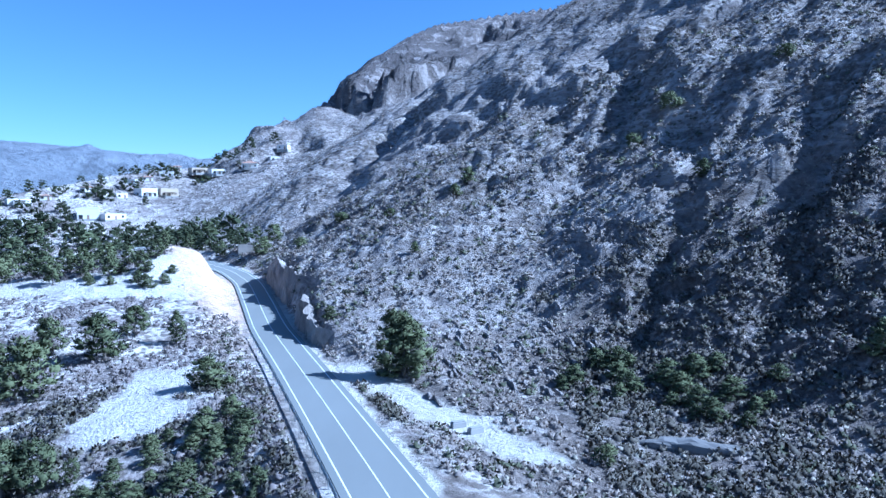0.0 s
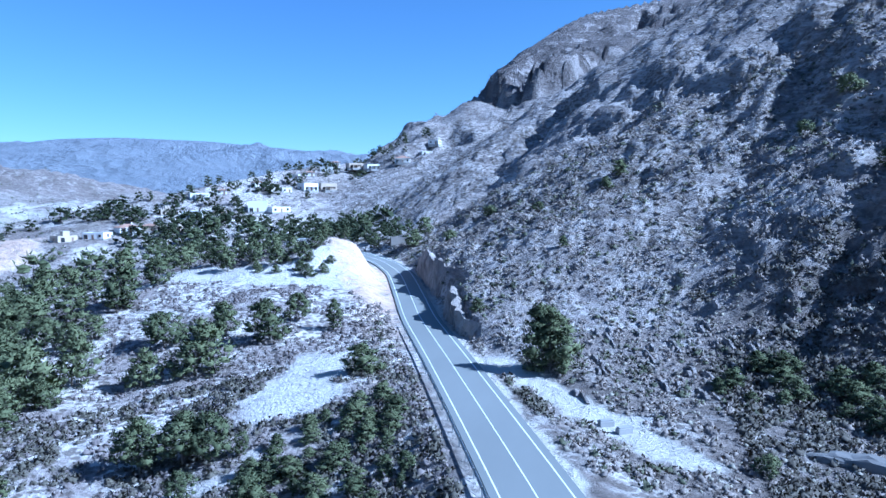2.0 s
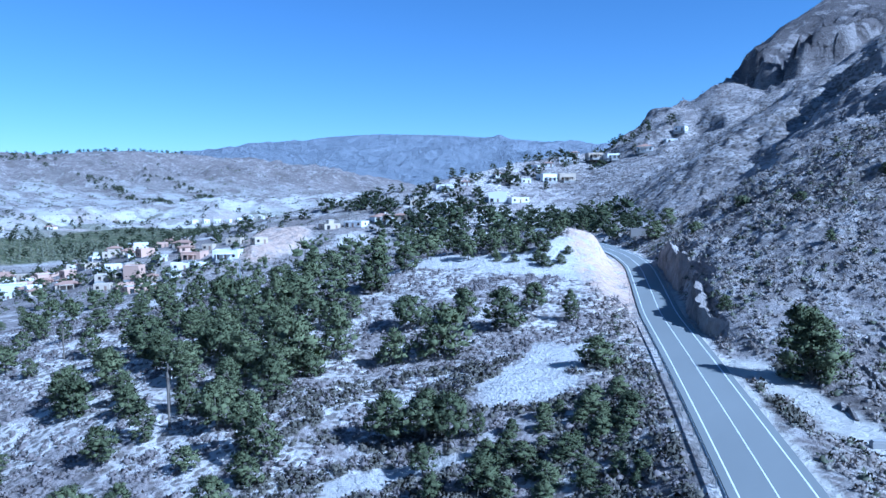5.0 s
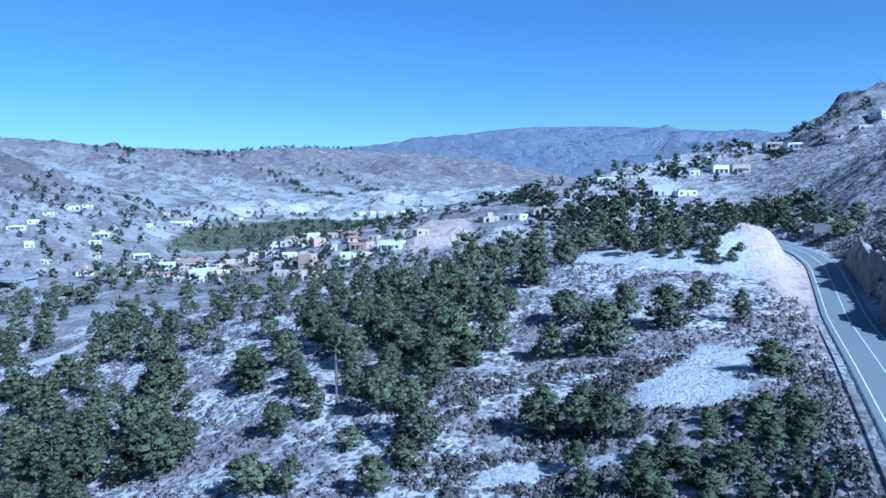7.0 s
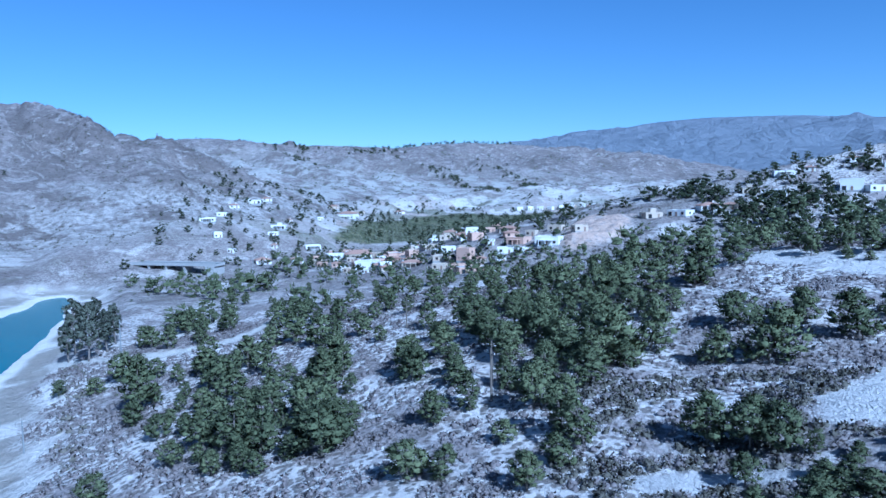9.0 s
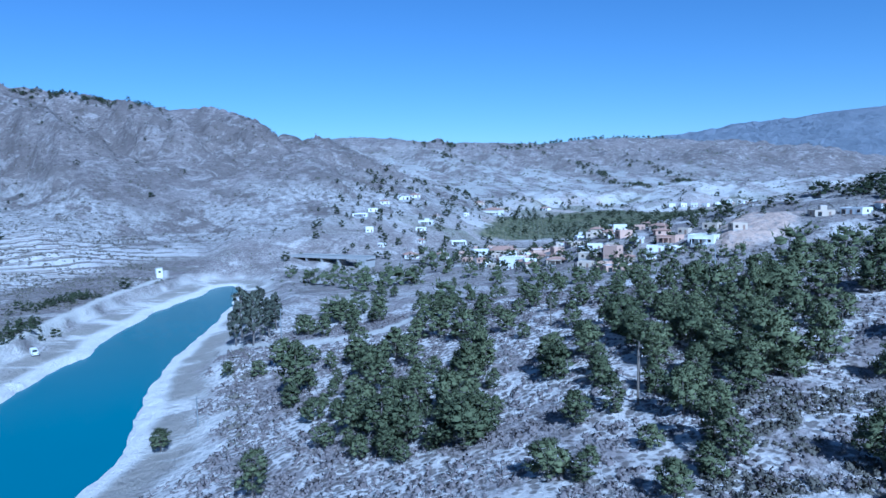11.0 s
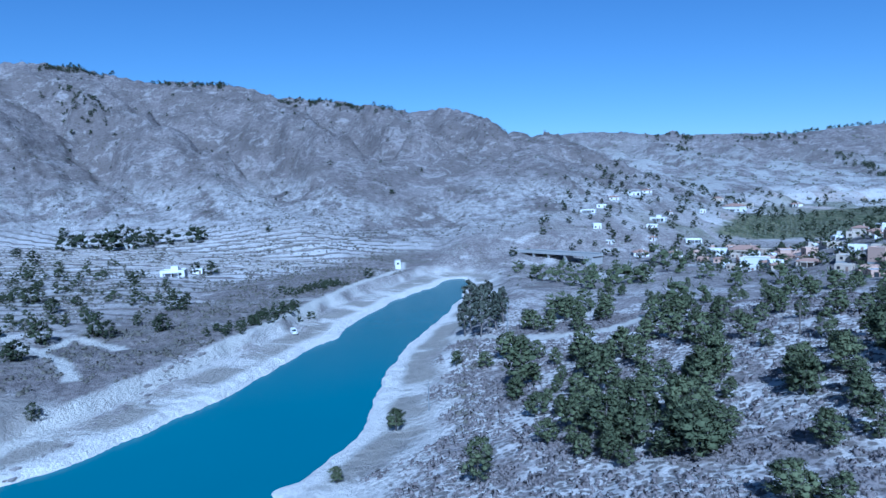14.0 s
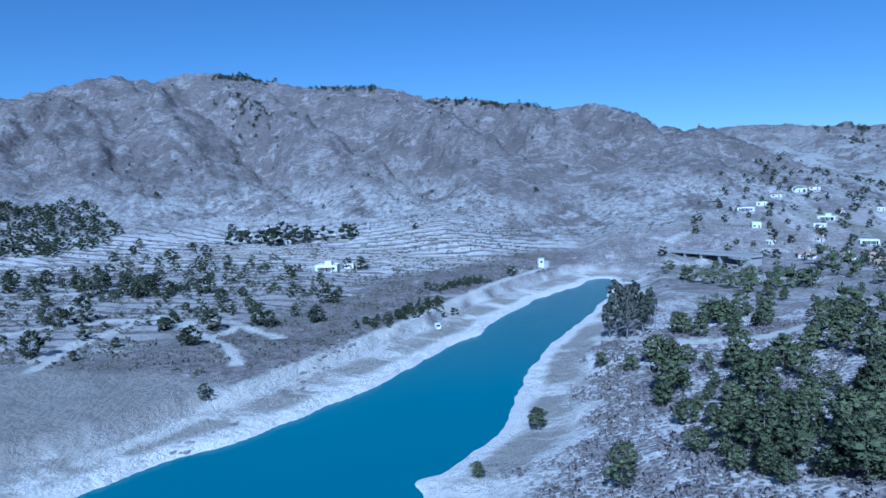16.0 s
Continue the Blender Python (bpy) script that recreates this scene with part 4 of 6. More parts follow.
PINE_ROW_C = [(-145.1, 92.7, 7.0), (-204.3, 116.0, 8.6), (-176.1, 95.6, 7.3), (-125.8, 55.8, 10.2), (-150.0, 64.4, 9.4), (-162.5, 62.7, 10.0),
    (-199.5, 72.0, 7.8), (-185.5, 74.0, 8.1), (-142.7, 48.8, 8.7), (-154.0, 48.4, 9.3), (-142.1, 38.7, 9.2), (-170.9, 43.6, 8.7),
    (-114.2, 35.4, 8.0), (-110.5, 39.0, 7.9), (-103.4, 42.1, 9.4), (-88.9, 37.4, 9.1), (-98.5, 32.3, 8.8), (-104.0, 29.8, 9.2), (-109.5, 27.1, 8.6),
    (-198.5, 49.8, 7.5), (-208.7, 60.6, 8.0), (-305.2, 83.4, 10.2), (-320.8, 98.4, 10.8), (-312.6, 109.1, 10.7), (-396.0, 150.5, 8.5),
    (-399.8, 146.0, 13.0), (-340.2, 134.8, 13.0), (-319.4, 141.3, 8.5), (-271.1, 131.4, 9.7), (-269.4, 147.9, 9.9)]
PINE_ROW_D = [(-69.2, 39.7, 6.2), (-65.2, 41.5, 5.4), (-191.5, 114.4, 8.1), (-121.6, 101.1, 7.7), (-108.2, 96.0, 8.2), (-127.9, 99.7, 7.9),
    (-149.9, 115.1, 7.6), (-153.9, 108.8, 6.9), (-147.8, 121.2, 7.7), (-152.2, 133.2, 8.2), (-90.0, 89.3, 9.3), (-86.7, 80.6, 7.8),
    (-70.8, 70.1, 7.5), (-79.0, 70.9, 7.0), (-55.2, 46.0, 5.7), (-195.4, 214.6, 13.0), (-125.9, 129.5, 8.0), (-97.8, 116.3, 8.6),
    (-195.1, 244.1, 7.5), (-92.1, 122.9, 11.2), (-126.2, 143.1, 9.2), (-94.9, 140.0, 8.2), (-96.2, 151.9, 7.9), (-80.1, 156.1, 7.8),
    (-66.5, 156.4, 6.1), (-67.6, 52.9, 4.4), (-57.0, 52.6, 4.7), (-36.1, 56.9, 3.5), (-66.9, 170.1, 5.9), (-85.6, 257.3, 9.8)]
PINE_ROW_E = [(-183.3, 270.6, 7.9), (-176.4, 288.3, 9.5), (-172.8, 302.8, 9.8), (-53.5, 208.3, 6.9), (-52.2, 219.1, 7.2), (-66.1, 233.0, 6.8),
    (-101.7, 10.0, 8.9), (-151.4, 25.0, 13.0), (-181.8, 26.4, 9.1), (-190.6, 13.7, 5.5), (-180.1, 20.2, 5.2), (-217.9, 38.3, 8.1),
    (-198.7, 40.7, 7.5), (-234.5, 54.2, 9.8), (-243.1, 62.5, 8.2), (-219.2, 63.9, 9.3), (-160.0, 40.8, 8.2), (-129.2, 37.4, 8.4),
    (-118.1, 41.5, 7.8), (-100.7, 29.9, 6.7), (-91.7, 33.8, 5.9), (-108.5, 21.8, 5.7), (-113.8, 49.4, 9.3), (-90.4, 41.0, 8.4), (-99.0, 40.2, 7.2),
    (-101.0, 59.5, 7.8), (-119.9, 55.5, 7.7), (-180.4, 63.7, 6.2), (-221.1, 86.2, 9.6), (-174.1, 80.7, 7.8)]
PINE_ROW_F = [(-316.3, 109.2, 9.5), (-298.3, 89.8, 10.1), (-353.6, 70.1, 10.2), (-145.0, 72.7, 6.6), (-148.0, -2.8, 6.3), (-121.7, -13.0, 4.2)]
PINE_ROW_G = [(-328.9, 72.3, 9.6), (-318.3, 78.0, 9.4), (-322.5, 87.4, 9.6), (-316.1, 102.2, 10.9), (-320.6, 109.5, 8.3), (-362.0, 67.7, 9.0),
    (-386.1, 62.9, 8.0), (-376.9, 86.2, 8.8), (-363.9, 95.6, 9.8), (-357.0, 109.3, 9.1), (-244.5, 52.4, 8.2), (-227.2, 52.5, 9.5),
    (-226.5, 57.2, 6.7), (-212.8, 59.2, 5.4), (-209.3, 38.6, 7.8), (-222.5, 46.7, 6.5), (-240.4, 57.6, 6.1), (-232.5, 61.7, 5.9),
    (-210.8, 80.4, 7.4), (-204.3, 82.7, 7.2), (-180.9, 76.7, 6.4), (-161.2, 84.1, 5.9), (-164.2, 90.6, 6.1), (-151.7, 88.4, 5.7),
    (-141.3, 96.0, 5.6), (-147.5, 105.1, 5.9), (-199.3, 96.1, 6.3), (-201.1, 107.0, 6.5), (-225.0, 97.6, 6.4), (-151.8, 69.4, 5.5)]
PINE_ROW_H = [(-166.1, 57.9, 6.5), (-160.7, 50.9, 6.2), (-152.5, 44.9, 5.8), (-153.6, 63.5, 5.4), (-180.0, 30.0, 7.5), (-173.8, 33.3, 5.8),
    (-164.4, 35.6, 5.5), (-149.8, 38.7, 6.3), (-165.1, 39.9, 5.5), (-122.3, 39.1, 4.7), (-132.6, 33.0, 5.6), (-138.6, 29.8, 4.6),
    (-127.1, 24.0, 5.3), (-143.3, 22.4, 6.5), (-121.7, 27.1, 5.1), (-114.4, 29.4, 4.3), (-105.0, 25.0, 4.4), (-96.5, 28.0, 6.6),
    (-116.5, 45.8, 5.1), (-120.1, 49.5, 5.3), (-129.3, 54.6, 4.6), (-109.6, 51.5, 4.9), (-96.4, 46.3, 4.4), (-104.4, 47.0, 3.7),
    (-146.1, 32.7, 4.9), (-122.8, 32.7, 5.7), (-109.8, 33.0, 4.2), (-106.1, 38.7, 4.6), (-104.0, 34.1, 5.4), (-130.9, 49.1, 4.6)]
PINE_ROW_I = [(-156.1, 28.4, 5.2), (-91.8, 29.1, 4.7), (-99.1, 25.3, 5.2), (-244.0, 200.5, 7.7), (-215.0, 194.5, 9.5), (-137.4, 132.5, 7.8),
    (-114.5, 127.7, 8.4), (-135.8, 161.7, 8.6), (-102.3, 129.0, 8.1), (-189.5, 245.0, 10.1), (-183.8, 253.8, 9.0), (-164.8, 239.2, 9.5),
    (-117.8, 179.8, 7.9), (-142.7, 235.2, 9.0), (-89.6, 157.0, 7.4), (-79.0, 165.7, 6.0), (-143.9, 290.9, 9.3), (-138.1, 300.7, 8.1),
    (-63.4, 175.0, 4.6), (-120.4, 312.4, 8.2), (-112.3, 323.1, 8.4), (-100.2, 307.4, 6.6), (-110.3, 117.1, 9.2), (-86.4, 107.9, 5.6),
    (-98.5, 83.1, 6.3), (-81.7, 86.5, 5.8), (-72.8, 80.9, 5.3), (-233.0, 167.8, 8.2), (-230.4, 155.2, 7.9), (-249.8, 192.3, 7.7)]
PINE_ROW_J = [(-226.1, 142.4, 7.6), (-243.6, 143.3, 6.9)]
NEAR_PINES = PINE_ROW_A + PINE_ROW_B + PINE_ROW_C + PINE_ROW_D + PINE_ROW_E + PINE_ROW_F + PINE_ROW_G + PINE_ROW_H + PINE_ROW_I + PINE_ROW_J
for pine_set, pine_tall, keep in ((PINES, PINE_H, lambda d: d < 150), (MID_PINES, MID_H, lambda d: 150 <= d < 235)):
    plant_trees([(x, y, 0.87 * h) for x, y, h in NEAR_PINES if keep(math.hypot(x, y))], "dark green Aleppo pine on a dry stony slope", "pines of the wood", pine_set, pine_tall, wide=(1.0, 1.35))
plant_grove([(x, y, 0.9 * h) for x, y, h in NEAR_PINES if math.hypot(x, y) >= 235], "far_wood", "green pines at the far edge of the wood", 8, M_NEEDLES)
plant_trees([(-5.9, 96.0, 10.2)], "dense round-headed pine beside the road", "", [pine_meshes(51, 9.5, 3.3, 0.01, 96, 90, 0.28, None, 0.93, 1.5)], [9.5], wide=(1.12, 1.13))
plant_trees([(6.7, 174.2, 4.2), (3.5, 171.4, 3.2), (-5.5, 140.3, 2.4), (54.4, 169.4, 5.0), (76.2, 157.9, 4.0), (44.9, 166.5, 3.9), (50.5, 135.3, 3.9),
             (76.5, 210.4, 3.4), (-12.5, 168.5, 2.6), (-28.6, 200.4, 4.1), (48.4, 77.4, 4.5), (15.5, 67.2, 2.4), (-19.7, 119.7, 2.6), (-38, 190, 4.5)],
            "small lone pine rooted in the scrubby mountainside", "pines on the mountainside", [PINES[3], PINES[4]], [7.0, 6.0], wide=(1.1, 1.4))
WOOD = [(-66, 56), (-88, 34), (-112, 22), (-150, 26), (-190, 44), (-235, 62), (-300, 80), (-330, 120), (-290, 165), (-230, 215), (-150, 270), (-112, 250), (-118, 190),
        (-108, 150), (-90, 122), (-80, 98), (-70, 80)]
plant_trees(scatter_rows([(-58, 55), (-80, 50), (-115, 75), (-130, 110), (-100, 115), (-75, 85)], 22, 4.0, 5, 8, -0.9), "dark green Aleppo pine on a dry stony slope", "pines of the wood", wide=(1.0, 1.3))
plant_trees(scatter_rows(WOOD, 70, 4.4, 2.8, 5.2, -0.35), "young Aleppo pine between taller pines", "young pines of the wood", MID_PINES, MID_H, wide=(1.0, 1.3))
SLOPE_WOOD = [(-105, 255), (-60, 215), (-66, 240), (-90, 290), (-130, 330), (-175, 330), (-215, 300), (-190, 270), (-140, 285)]
plant_grove(scatter_rows(SLOPE_WOOD, 80, 5.5, 5, 8.5, -0.6), "hollow_wood", "dark pines in the hollow below the houses", 1)
SHOULDER_WOOD = [(-120, 495), (-135, 530), (-175, 540), (-205, 480), (-220, 400), (-265, 330), (-240, 295), (-205, 300), (-185, 350), (-175, 400), (-165, 460)]
RIDGE_TREES = [(-184, 382), (-208, 363), (-187, 347), (-179, 320), (-181, 308), (-172, 322), (-215, 342), (-240, 327), (-260, 312), (-245, 304), (-237, 309),
               (-223, 305), (-215, 310), (-206, 314), (-207, 324), (-198, 343), (-181, 412), (-186, 382), (-178, 380), (-260, 305), (-255, 313), (-238, 303),
               (-233, 311), (-217, 304), (-215, 319), (-181, 341), (-187, 311), (-172, 312), (-175, 307), (-179, 415), (-185, 413), (-188, 376), (-201, 341),
               (-219, 338), (-243, 314), (-238, 318), (-266, 280), (-263, 290), (-272, 259), (-281, 264), (-163, 389), (-203, 288), (-203, 276), (-191, 294),
               (-160, 505), (-148, 500), (-134, 482), (-118, 505), (-140, 505), (-190, 480), (-196, 455), (-176, 470)]
plant_grove([(x, y, 5.5 + 0.8 * (i % 4)) for i, (x, y) in enumerate(RIDGE_TREES)], "ridge_trees", "dark garden pines beside the hillside houses", 15)
plant_grove(scatter_rows(SHOULDER_WOOD, 58, 5.0, 3.5, 7, -0.9), "garden_trees", "dark garden pines between hillside houses", 2)
plant_trees([(-226.1, -162.5, 10.0), (-217.7, -166.1, 7.5), (-177.8, -145.2, 8.8), (-220.4, -111.9, 8.2), (-229.5, -99.8, 9.0), (-228.4, -94.3, 6.5), (-236.0, -81.7, 5.1),
             (-248.4, -93.5, 4.3), (-288.2, -196.4, 8.0), (-271.2, -170.8, 7.5), (-294.2, -168.6, 6.5), (-288.0, -244.0, 9.5), (-153.7, -81.2, 4.2), (-193.5, -106.6, 4.5),
             (-219.1, -126.4, 4.1), (-197.0, -131.7, 3.5), (-172.9, -128.4, 3.3), (-278.5, -136.8, 5.0), (-285.2, -129.7, 4.6), (-288.8, -88.2, 5.4), (-299.9, -96.7, 4.6)],
            "lone dark pine on the scrubby bank across the lake", "pines across the lake", DARK_PINES, DARK_H)
plant_grove([(-488, -229, 10.5), (-500, -221, 11), (-487, -198, 14), (-495, -184, 11), (-500, -175, 11), (-506, -164, 11.5), (-505, -148, 12), (-511, -143, 10.5),
             (-524, -203, 13), (-515, -190, 12), (-510, -178, 12), (-498, -210, 11), (-376.5, -101.4, 8.2), (-374.5, -108.8, 6.3), (-335.2, -126.7, 5.2),
             (-371.4, -18.9, 6.0), (-511.5, -95.8, 5.8), (-365, -139, 3.8)],
            "terrace_grove", "dark pines of a grove above the terraces", 16)
LEFT_WOOD = [(-480, -430), (-508, -395), (-525, -372), (-505, -332), (-485, -312), (-442, -308), (-411, -316), (-385, -350), (-400, -400)]
plant_grove(scatter_rows(LEFT_WOOD, 230, 4.0, 4.0, 7.0, -2), "foot_wood", "dark pine wood at the hill's foot", 3)
BANK_WOOD = [(-250, -260), (-330, -250), (-400, -240), (-420, -170), (-330, -100), (-260, -95), (-200, -140), (-180, -180)]
BANK_PINES = [(-311, -261, 6), (-408, -270, 5), (-441, -277, 5), (-462, -285, 5), (-412, -234, 6), (-449, -238, 5), (-426, -218, 6), (-297, -204, 7), (-285, -184, 7),
              (-279, -173, 8), (-297, -180, 7), (-292, -151, 6), (-271, -132, 5), (-240, -82, 5), (-276, -91, 5), (-276, -86, 4), (-216, -127, 4), (-193, -105, 5),
              (-315, -245, 6), (-286, -226, 6), (-279, -198, 7), (-292, -211, 6), (-342, -250, 4), (-311, -185, 5), (-366, -175, 4), (-540, -253, 6), (-517, -235, 6)]
plant_trees([(x, y, 1.3 * h) for x, y, h in BANK_PINES], "round dark pine on the dry bank across the lake", "pines across the lake", DARK_PINES, DARK_H, wide=(1.0, 1.3))
plant_grove(scatter_rows(BANK_WOOD, 200, 5.0, 2.0, 5.0, -0.9), "bank_trees", "small dark trees on the dry bank across the lake", 4)
plant_trees([(-216.5, 23.5, 17.0), (-238.8, 22.2, 17.5), (-224.1, 29.0, 13.0), (-262, 25.8, 13.4), (-243.0, 33.8, 10.0), (-229, 19.5, 12.0), (-250, 29, 14.5), (-233, 33, 13.0)],
            "tall grey-green gum tree at the water's edge", "gum trees by the lake", GUMS, GUM_H, "gum_tree", (0.8, 1.05))
VILLAGE = [(-240, 180), (-330, 160), (-440, 165), (-460, 215), (-370, 250), (-300, 270), (-245, 260)]
plant_grove(scatter_rows(VILLAGE, 130, 4.5, 3.0, 6.0, -2), "village_trees", "dark garden trees between the village's houses", 19)
VALLEY = [(-330, 120), (-420, 60), (-560, 120), (-760, 260), (-800, 420), (-650, 600), (-480, 600), (-330, 420), (-270, 250)]
plant_grove(scatter_rows(VALLEY, 340, 6.0, 3.0, 6.5, -0.9), "valley_trees", "dark garden trees among the valley's houses", 5)
FLANK = [(-450, 110), (-560, 115), (-690, 215), (-730, 330), (-640, 305), (-540, 235), (-470, 195)]
plant_grove(scatter_rows(FLANK, 60, 5.0, 2.5, 5.5, -0.3), "flank_trees", "dark garden trees round the scattered houses", 9)
HILLSIDE = [(-640, -600), (-760, -560), (-930, -500), (-940, -300), (-880, -120), (-780, 20), (-640, 60), (-560, -60), (-560, -380)]
plant_grove(scatter_rows(HILLSIDE, 110, 10.0, 2.0, 4.5, -0.7), "hillside_bushes", "dark bushes dotted on the bare hillside", 7)
def along(points, count, spread, low, high, seed):
    """Trees strewn along a line."""
    r = np.random.default_rng(seed)
    q = densify([(x, y, 0) for x, y in points], 2.0)
    at = q[r.integers(len(q), size=count), :2] + r.normal(size=(count, 2)) * spread
    return [(x, y, h) for (x, y), h in zip(at.tolist(), r.uniform(low, high, count).tolist())]


BELTS = [([(-946, -451), (-969, -437), (-966, -412), (-977, -392)], 70, 7), ([(-979, -328), (-965, -291), (-983, -264), (-959, -226)], 60, 6),
         ([(-936, -161), (-944, -132), (-920, -99), (-893, -68), (-860, -45)], 90, 6), ([(-850, -30), (-800, -15), (-770, 10)], 20, 6),
         ([(-867, -404), (-836, -372), (-807, -342), (-794, -326)], 60, 8)]
plant_grove([q for i, (line, count, spread) in enumerate(BELTS) for q in along(line, count, spread, 3.0, 5.5, 40 + i)], "crest_belts", "dark belts of trees along the hill's crest and down a fold", 20)
FAR_BELTS = [([(-1275, 459), (-1292, 504), (-1281, 539), (-1251, 501), (-1180, 470), (-1097, 460)], 60, 12), ([(-1282, 635), (-1324, 691), (-1271, 710), (-1261, 729)], 50, 10),
             ([(-1106, 694), (-1063, 701), (-1001, 693), (-901, 654), (-800, 620)], 70, 9), ([(-1102, 802), (-1038, 805), (-954, 802), (-850, 740)], 60, 10),
             ([(-1470, 850), (-1440, 1000), (-1390, 1130)], 60, 10)]
plant_grove([q for i, (line, count, spread) in enumerate(FAR_BELTS) for q in along(line, count, spread, 4.0, 7.5, 50 + i)], "far_belts", "dark belts of trees on the farther hills", 21)
HEDGES = [([(-234, -60), (-250, -56), (-268, -49), (-284, -46)], 60, 3.0), ([(-307, -52), (-330, -44), (-350, -34)], 45, 4.0), ([(-300, -150), (-285, -165), (-330, -170)], 30, 6.0)]
plant_grove([q for i, (line, count, spread) in enumerate(HEDGES) for q in along(line, count, spread, 1.8, 3.6, 60 + i)], "bank_hedges", "dense dark bushes along the top of the far bank", 22)
plant_trees([(-30.5, 91.5, 4.6)], "round dark lentisk bush under the road's edge", "", [PINES[4]], [6.0], "bush", (1.5, 1.51))
plant_trees([(-62.7, 149, 3.4), (-66, 151, 2.8), (-60.5, 153, 2.6), (-70.4, 149, 2.2), (-75, 149, 2.2), (-61.5, 159, 2.2), (-66, 157, 2.4), (-71, 156, 2.4), (-77, 152, 2.2)],
            "dense dark bush on the chalky knoll", "bushes of the knoll", [PINES[4]], [6.0], "bush", (1.25, 1.5))
GULLY = [(14, 90), (24, 78), (34, 72), (40, 82), (30, 92), (20, 98)]
plant_trees(scatter_rows(GULLY, 22, 2.2, 1.6, 3.4, -2), "dense dark shrub in the gully", "shrubs of the gully", [PINES[4]], [6.0], "bush", (1.3, 1.8))
BELOW_ROAD = [(-24, 84), (-30, 78), (-36, 66), (-30, 56), (-14, 58), (-16, 70), (-20, 80)]
plant_trees(scatter_rows(BELOW_ROAD, 36, 2.2, 1.2, 2.8, -2), "dense grey-green shrub on the road's embankment", "shrubs of the embankment", [PINES[4]], [6.0], "bush", (1.3, 1.8))


# low scrub: one ragged cushion each, far too many to count
def scrub_field(name, label, count, place, low, high, mat, seed, sprays=7, flat=0.75):
    r = np.random.default_rng(seed)
    x, y, z = place(r, count)
    count = len(x)
    h = r.uniform(low, high, count) * r.uniform(0.65, 1.25, count)
    sides = 5
    # the shaded heart: an uneven low tent
    a = (np.arange(sides) * 2 * np.pi / sides)[None, :] + r.uniform(0, 6.28, count)[:, None]
    wide = h[:, None] * 0.38 * r.uniform(0.7, 1.3, (count, sides))
    ring = np.stack([x[:, None] + np.cos(a) * wide, y[:, None] + np.sin(a) * wide, np.repeat(z[:, None] - 0.1 * h[:, None], sides, 1) + 0.3 * h[:, None] * r.random((count, sides))], -1)
    top = np.stack([x + r.normal(size=count) * 0.12 * h, y + r.normal(size=count) * 0.12 * h, z + h * flat * 0.55], -1)[:, None]
    body = np.concatenate([ring, top], 1).reshape(-1, 3)
    j = np.arange(sides)
    tri = np.stack([j, (j + 1) % sides, np.full(sides, sides)], 1)
    tris = (np.arange(count)[:, None, None] * (sides + 1) + tri[None]).reshape(-1, 3)
    # many thin sprays that stand out of it on all sides
    sprays *= 2
    n = count * sprays
    d = r.normal(size=(n, 3))
    d[:, 2] = np.abs(d[:, 2]) * 0.9 + 0.05
    d /= np.linalg.norm(d, axis=1)[:, None]
    own = np.repeat(np.arange(count), sprays)
    size = h[own] * 0.62
    base = np.stack([x, y, z], 1)[own] + d * (size * r.uniform(0.45, 0.95, n))[:, None] * np.array([1.0, 1.0, 0.95])
    u = d * 0.55 + np.array([0, 0, 0.45]) + r.normal(size=(n, 3)) * 0.4
    u /= np.linalg.norm(u, axis=1)[:, None]
    side = np.cross(u, r.normal(size=(n, 3)))
    side /= np.linalg.norm(side, axis=1)[:, None]
    nor = d * 0.8 + np.array([0, 0, 0.35])
    nor /= np.linalg.norm(nor, axis=1)[:, None]
    side *= np.where((np.cross(side, u) * nor).sum(1) < 0, -1.0, 1.0)[:, None]
    l, w = (size * r.uniform(0.30, 0.55, n))[:, None], (size * r.uniform(0.16, 0.27, n))[:, None]
    quad = np.stack([base - side * w, base + side * w, base + u * l], 1).reshape(-1, 3)
    tris = np.concatenate([tris, (np.arange(n)[:, None] * 3 + len(body) + np.array([0, 1, 2]))])
    verts = np.concatenate([body, quad])
    me = bpy.data.meshes.new(name)
    me.vertices.add(len(verts))
    me.vertices.foreach_set("co", verts.ravel())
    me.loops.add(tris.size)
    me.loops.foreach_set("vertex_index", tris.ravel())
    me.polygons.add(len(tris))
    me.polygons.foreach_set("loop_start", np.arange(len(tris)) * 3)
    me.materials.append(mat)
    me.update(calc_edges=True)
    tent = np.concatenate([np.stack([np.cos(a), np.sin(a), np.full(a.shape, 0.35)], -1), np.broadcast_to(np.array([0.0, 0.0, 1.0]), (count, 1, 3))], 1).reshape(-1, 3)
    tent /= np.linalg.norm(tent, axis=1)[:, None]
    soften(me, np.concatenate([tent, np.repeat(nor, 3, 0)]).tolist())
    return tagged(new(name, me), label, "scrub", kind="stuff")


def in_fan(a0, a1, d0, d1, keep):
    """Spots between two bearings and distances, evenly spread over the ground, thinned by keep(x, y, masks)."""
    def place(r, count):
        a = np.radians(r.uniform(a0, a1, count))
        d = np.sqrt(r.uniform(d0 ** 2, d1 ** 2, count))
        x, y = -d * np.sin(a), d * np.cos(a)
        z, m = land(x, y)
        road_d, _ = side_of(ROAD, x, y)
        ok = keep(x, y, m) & (m["shore"] < 0.4) & (m["lay"] < 0.3) & (road_d > 5.6) & (m["chalk"] < 0.45) & (m["rust"] < 0.6) & (m["track"] < 0.3)
        return x[ok], y[ok], z[ok]
    return place


def clumpy(x, y, size, seed, level):
    return fbm(x / size, y / size, 3, seed) > level


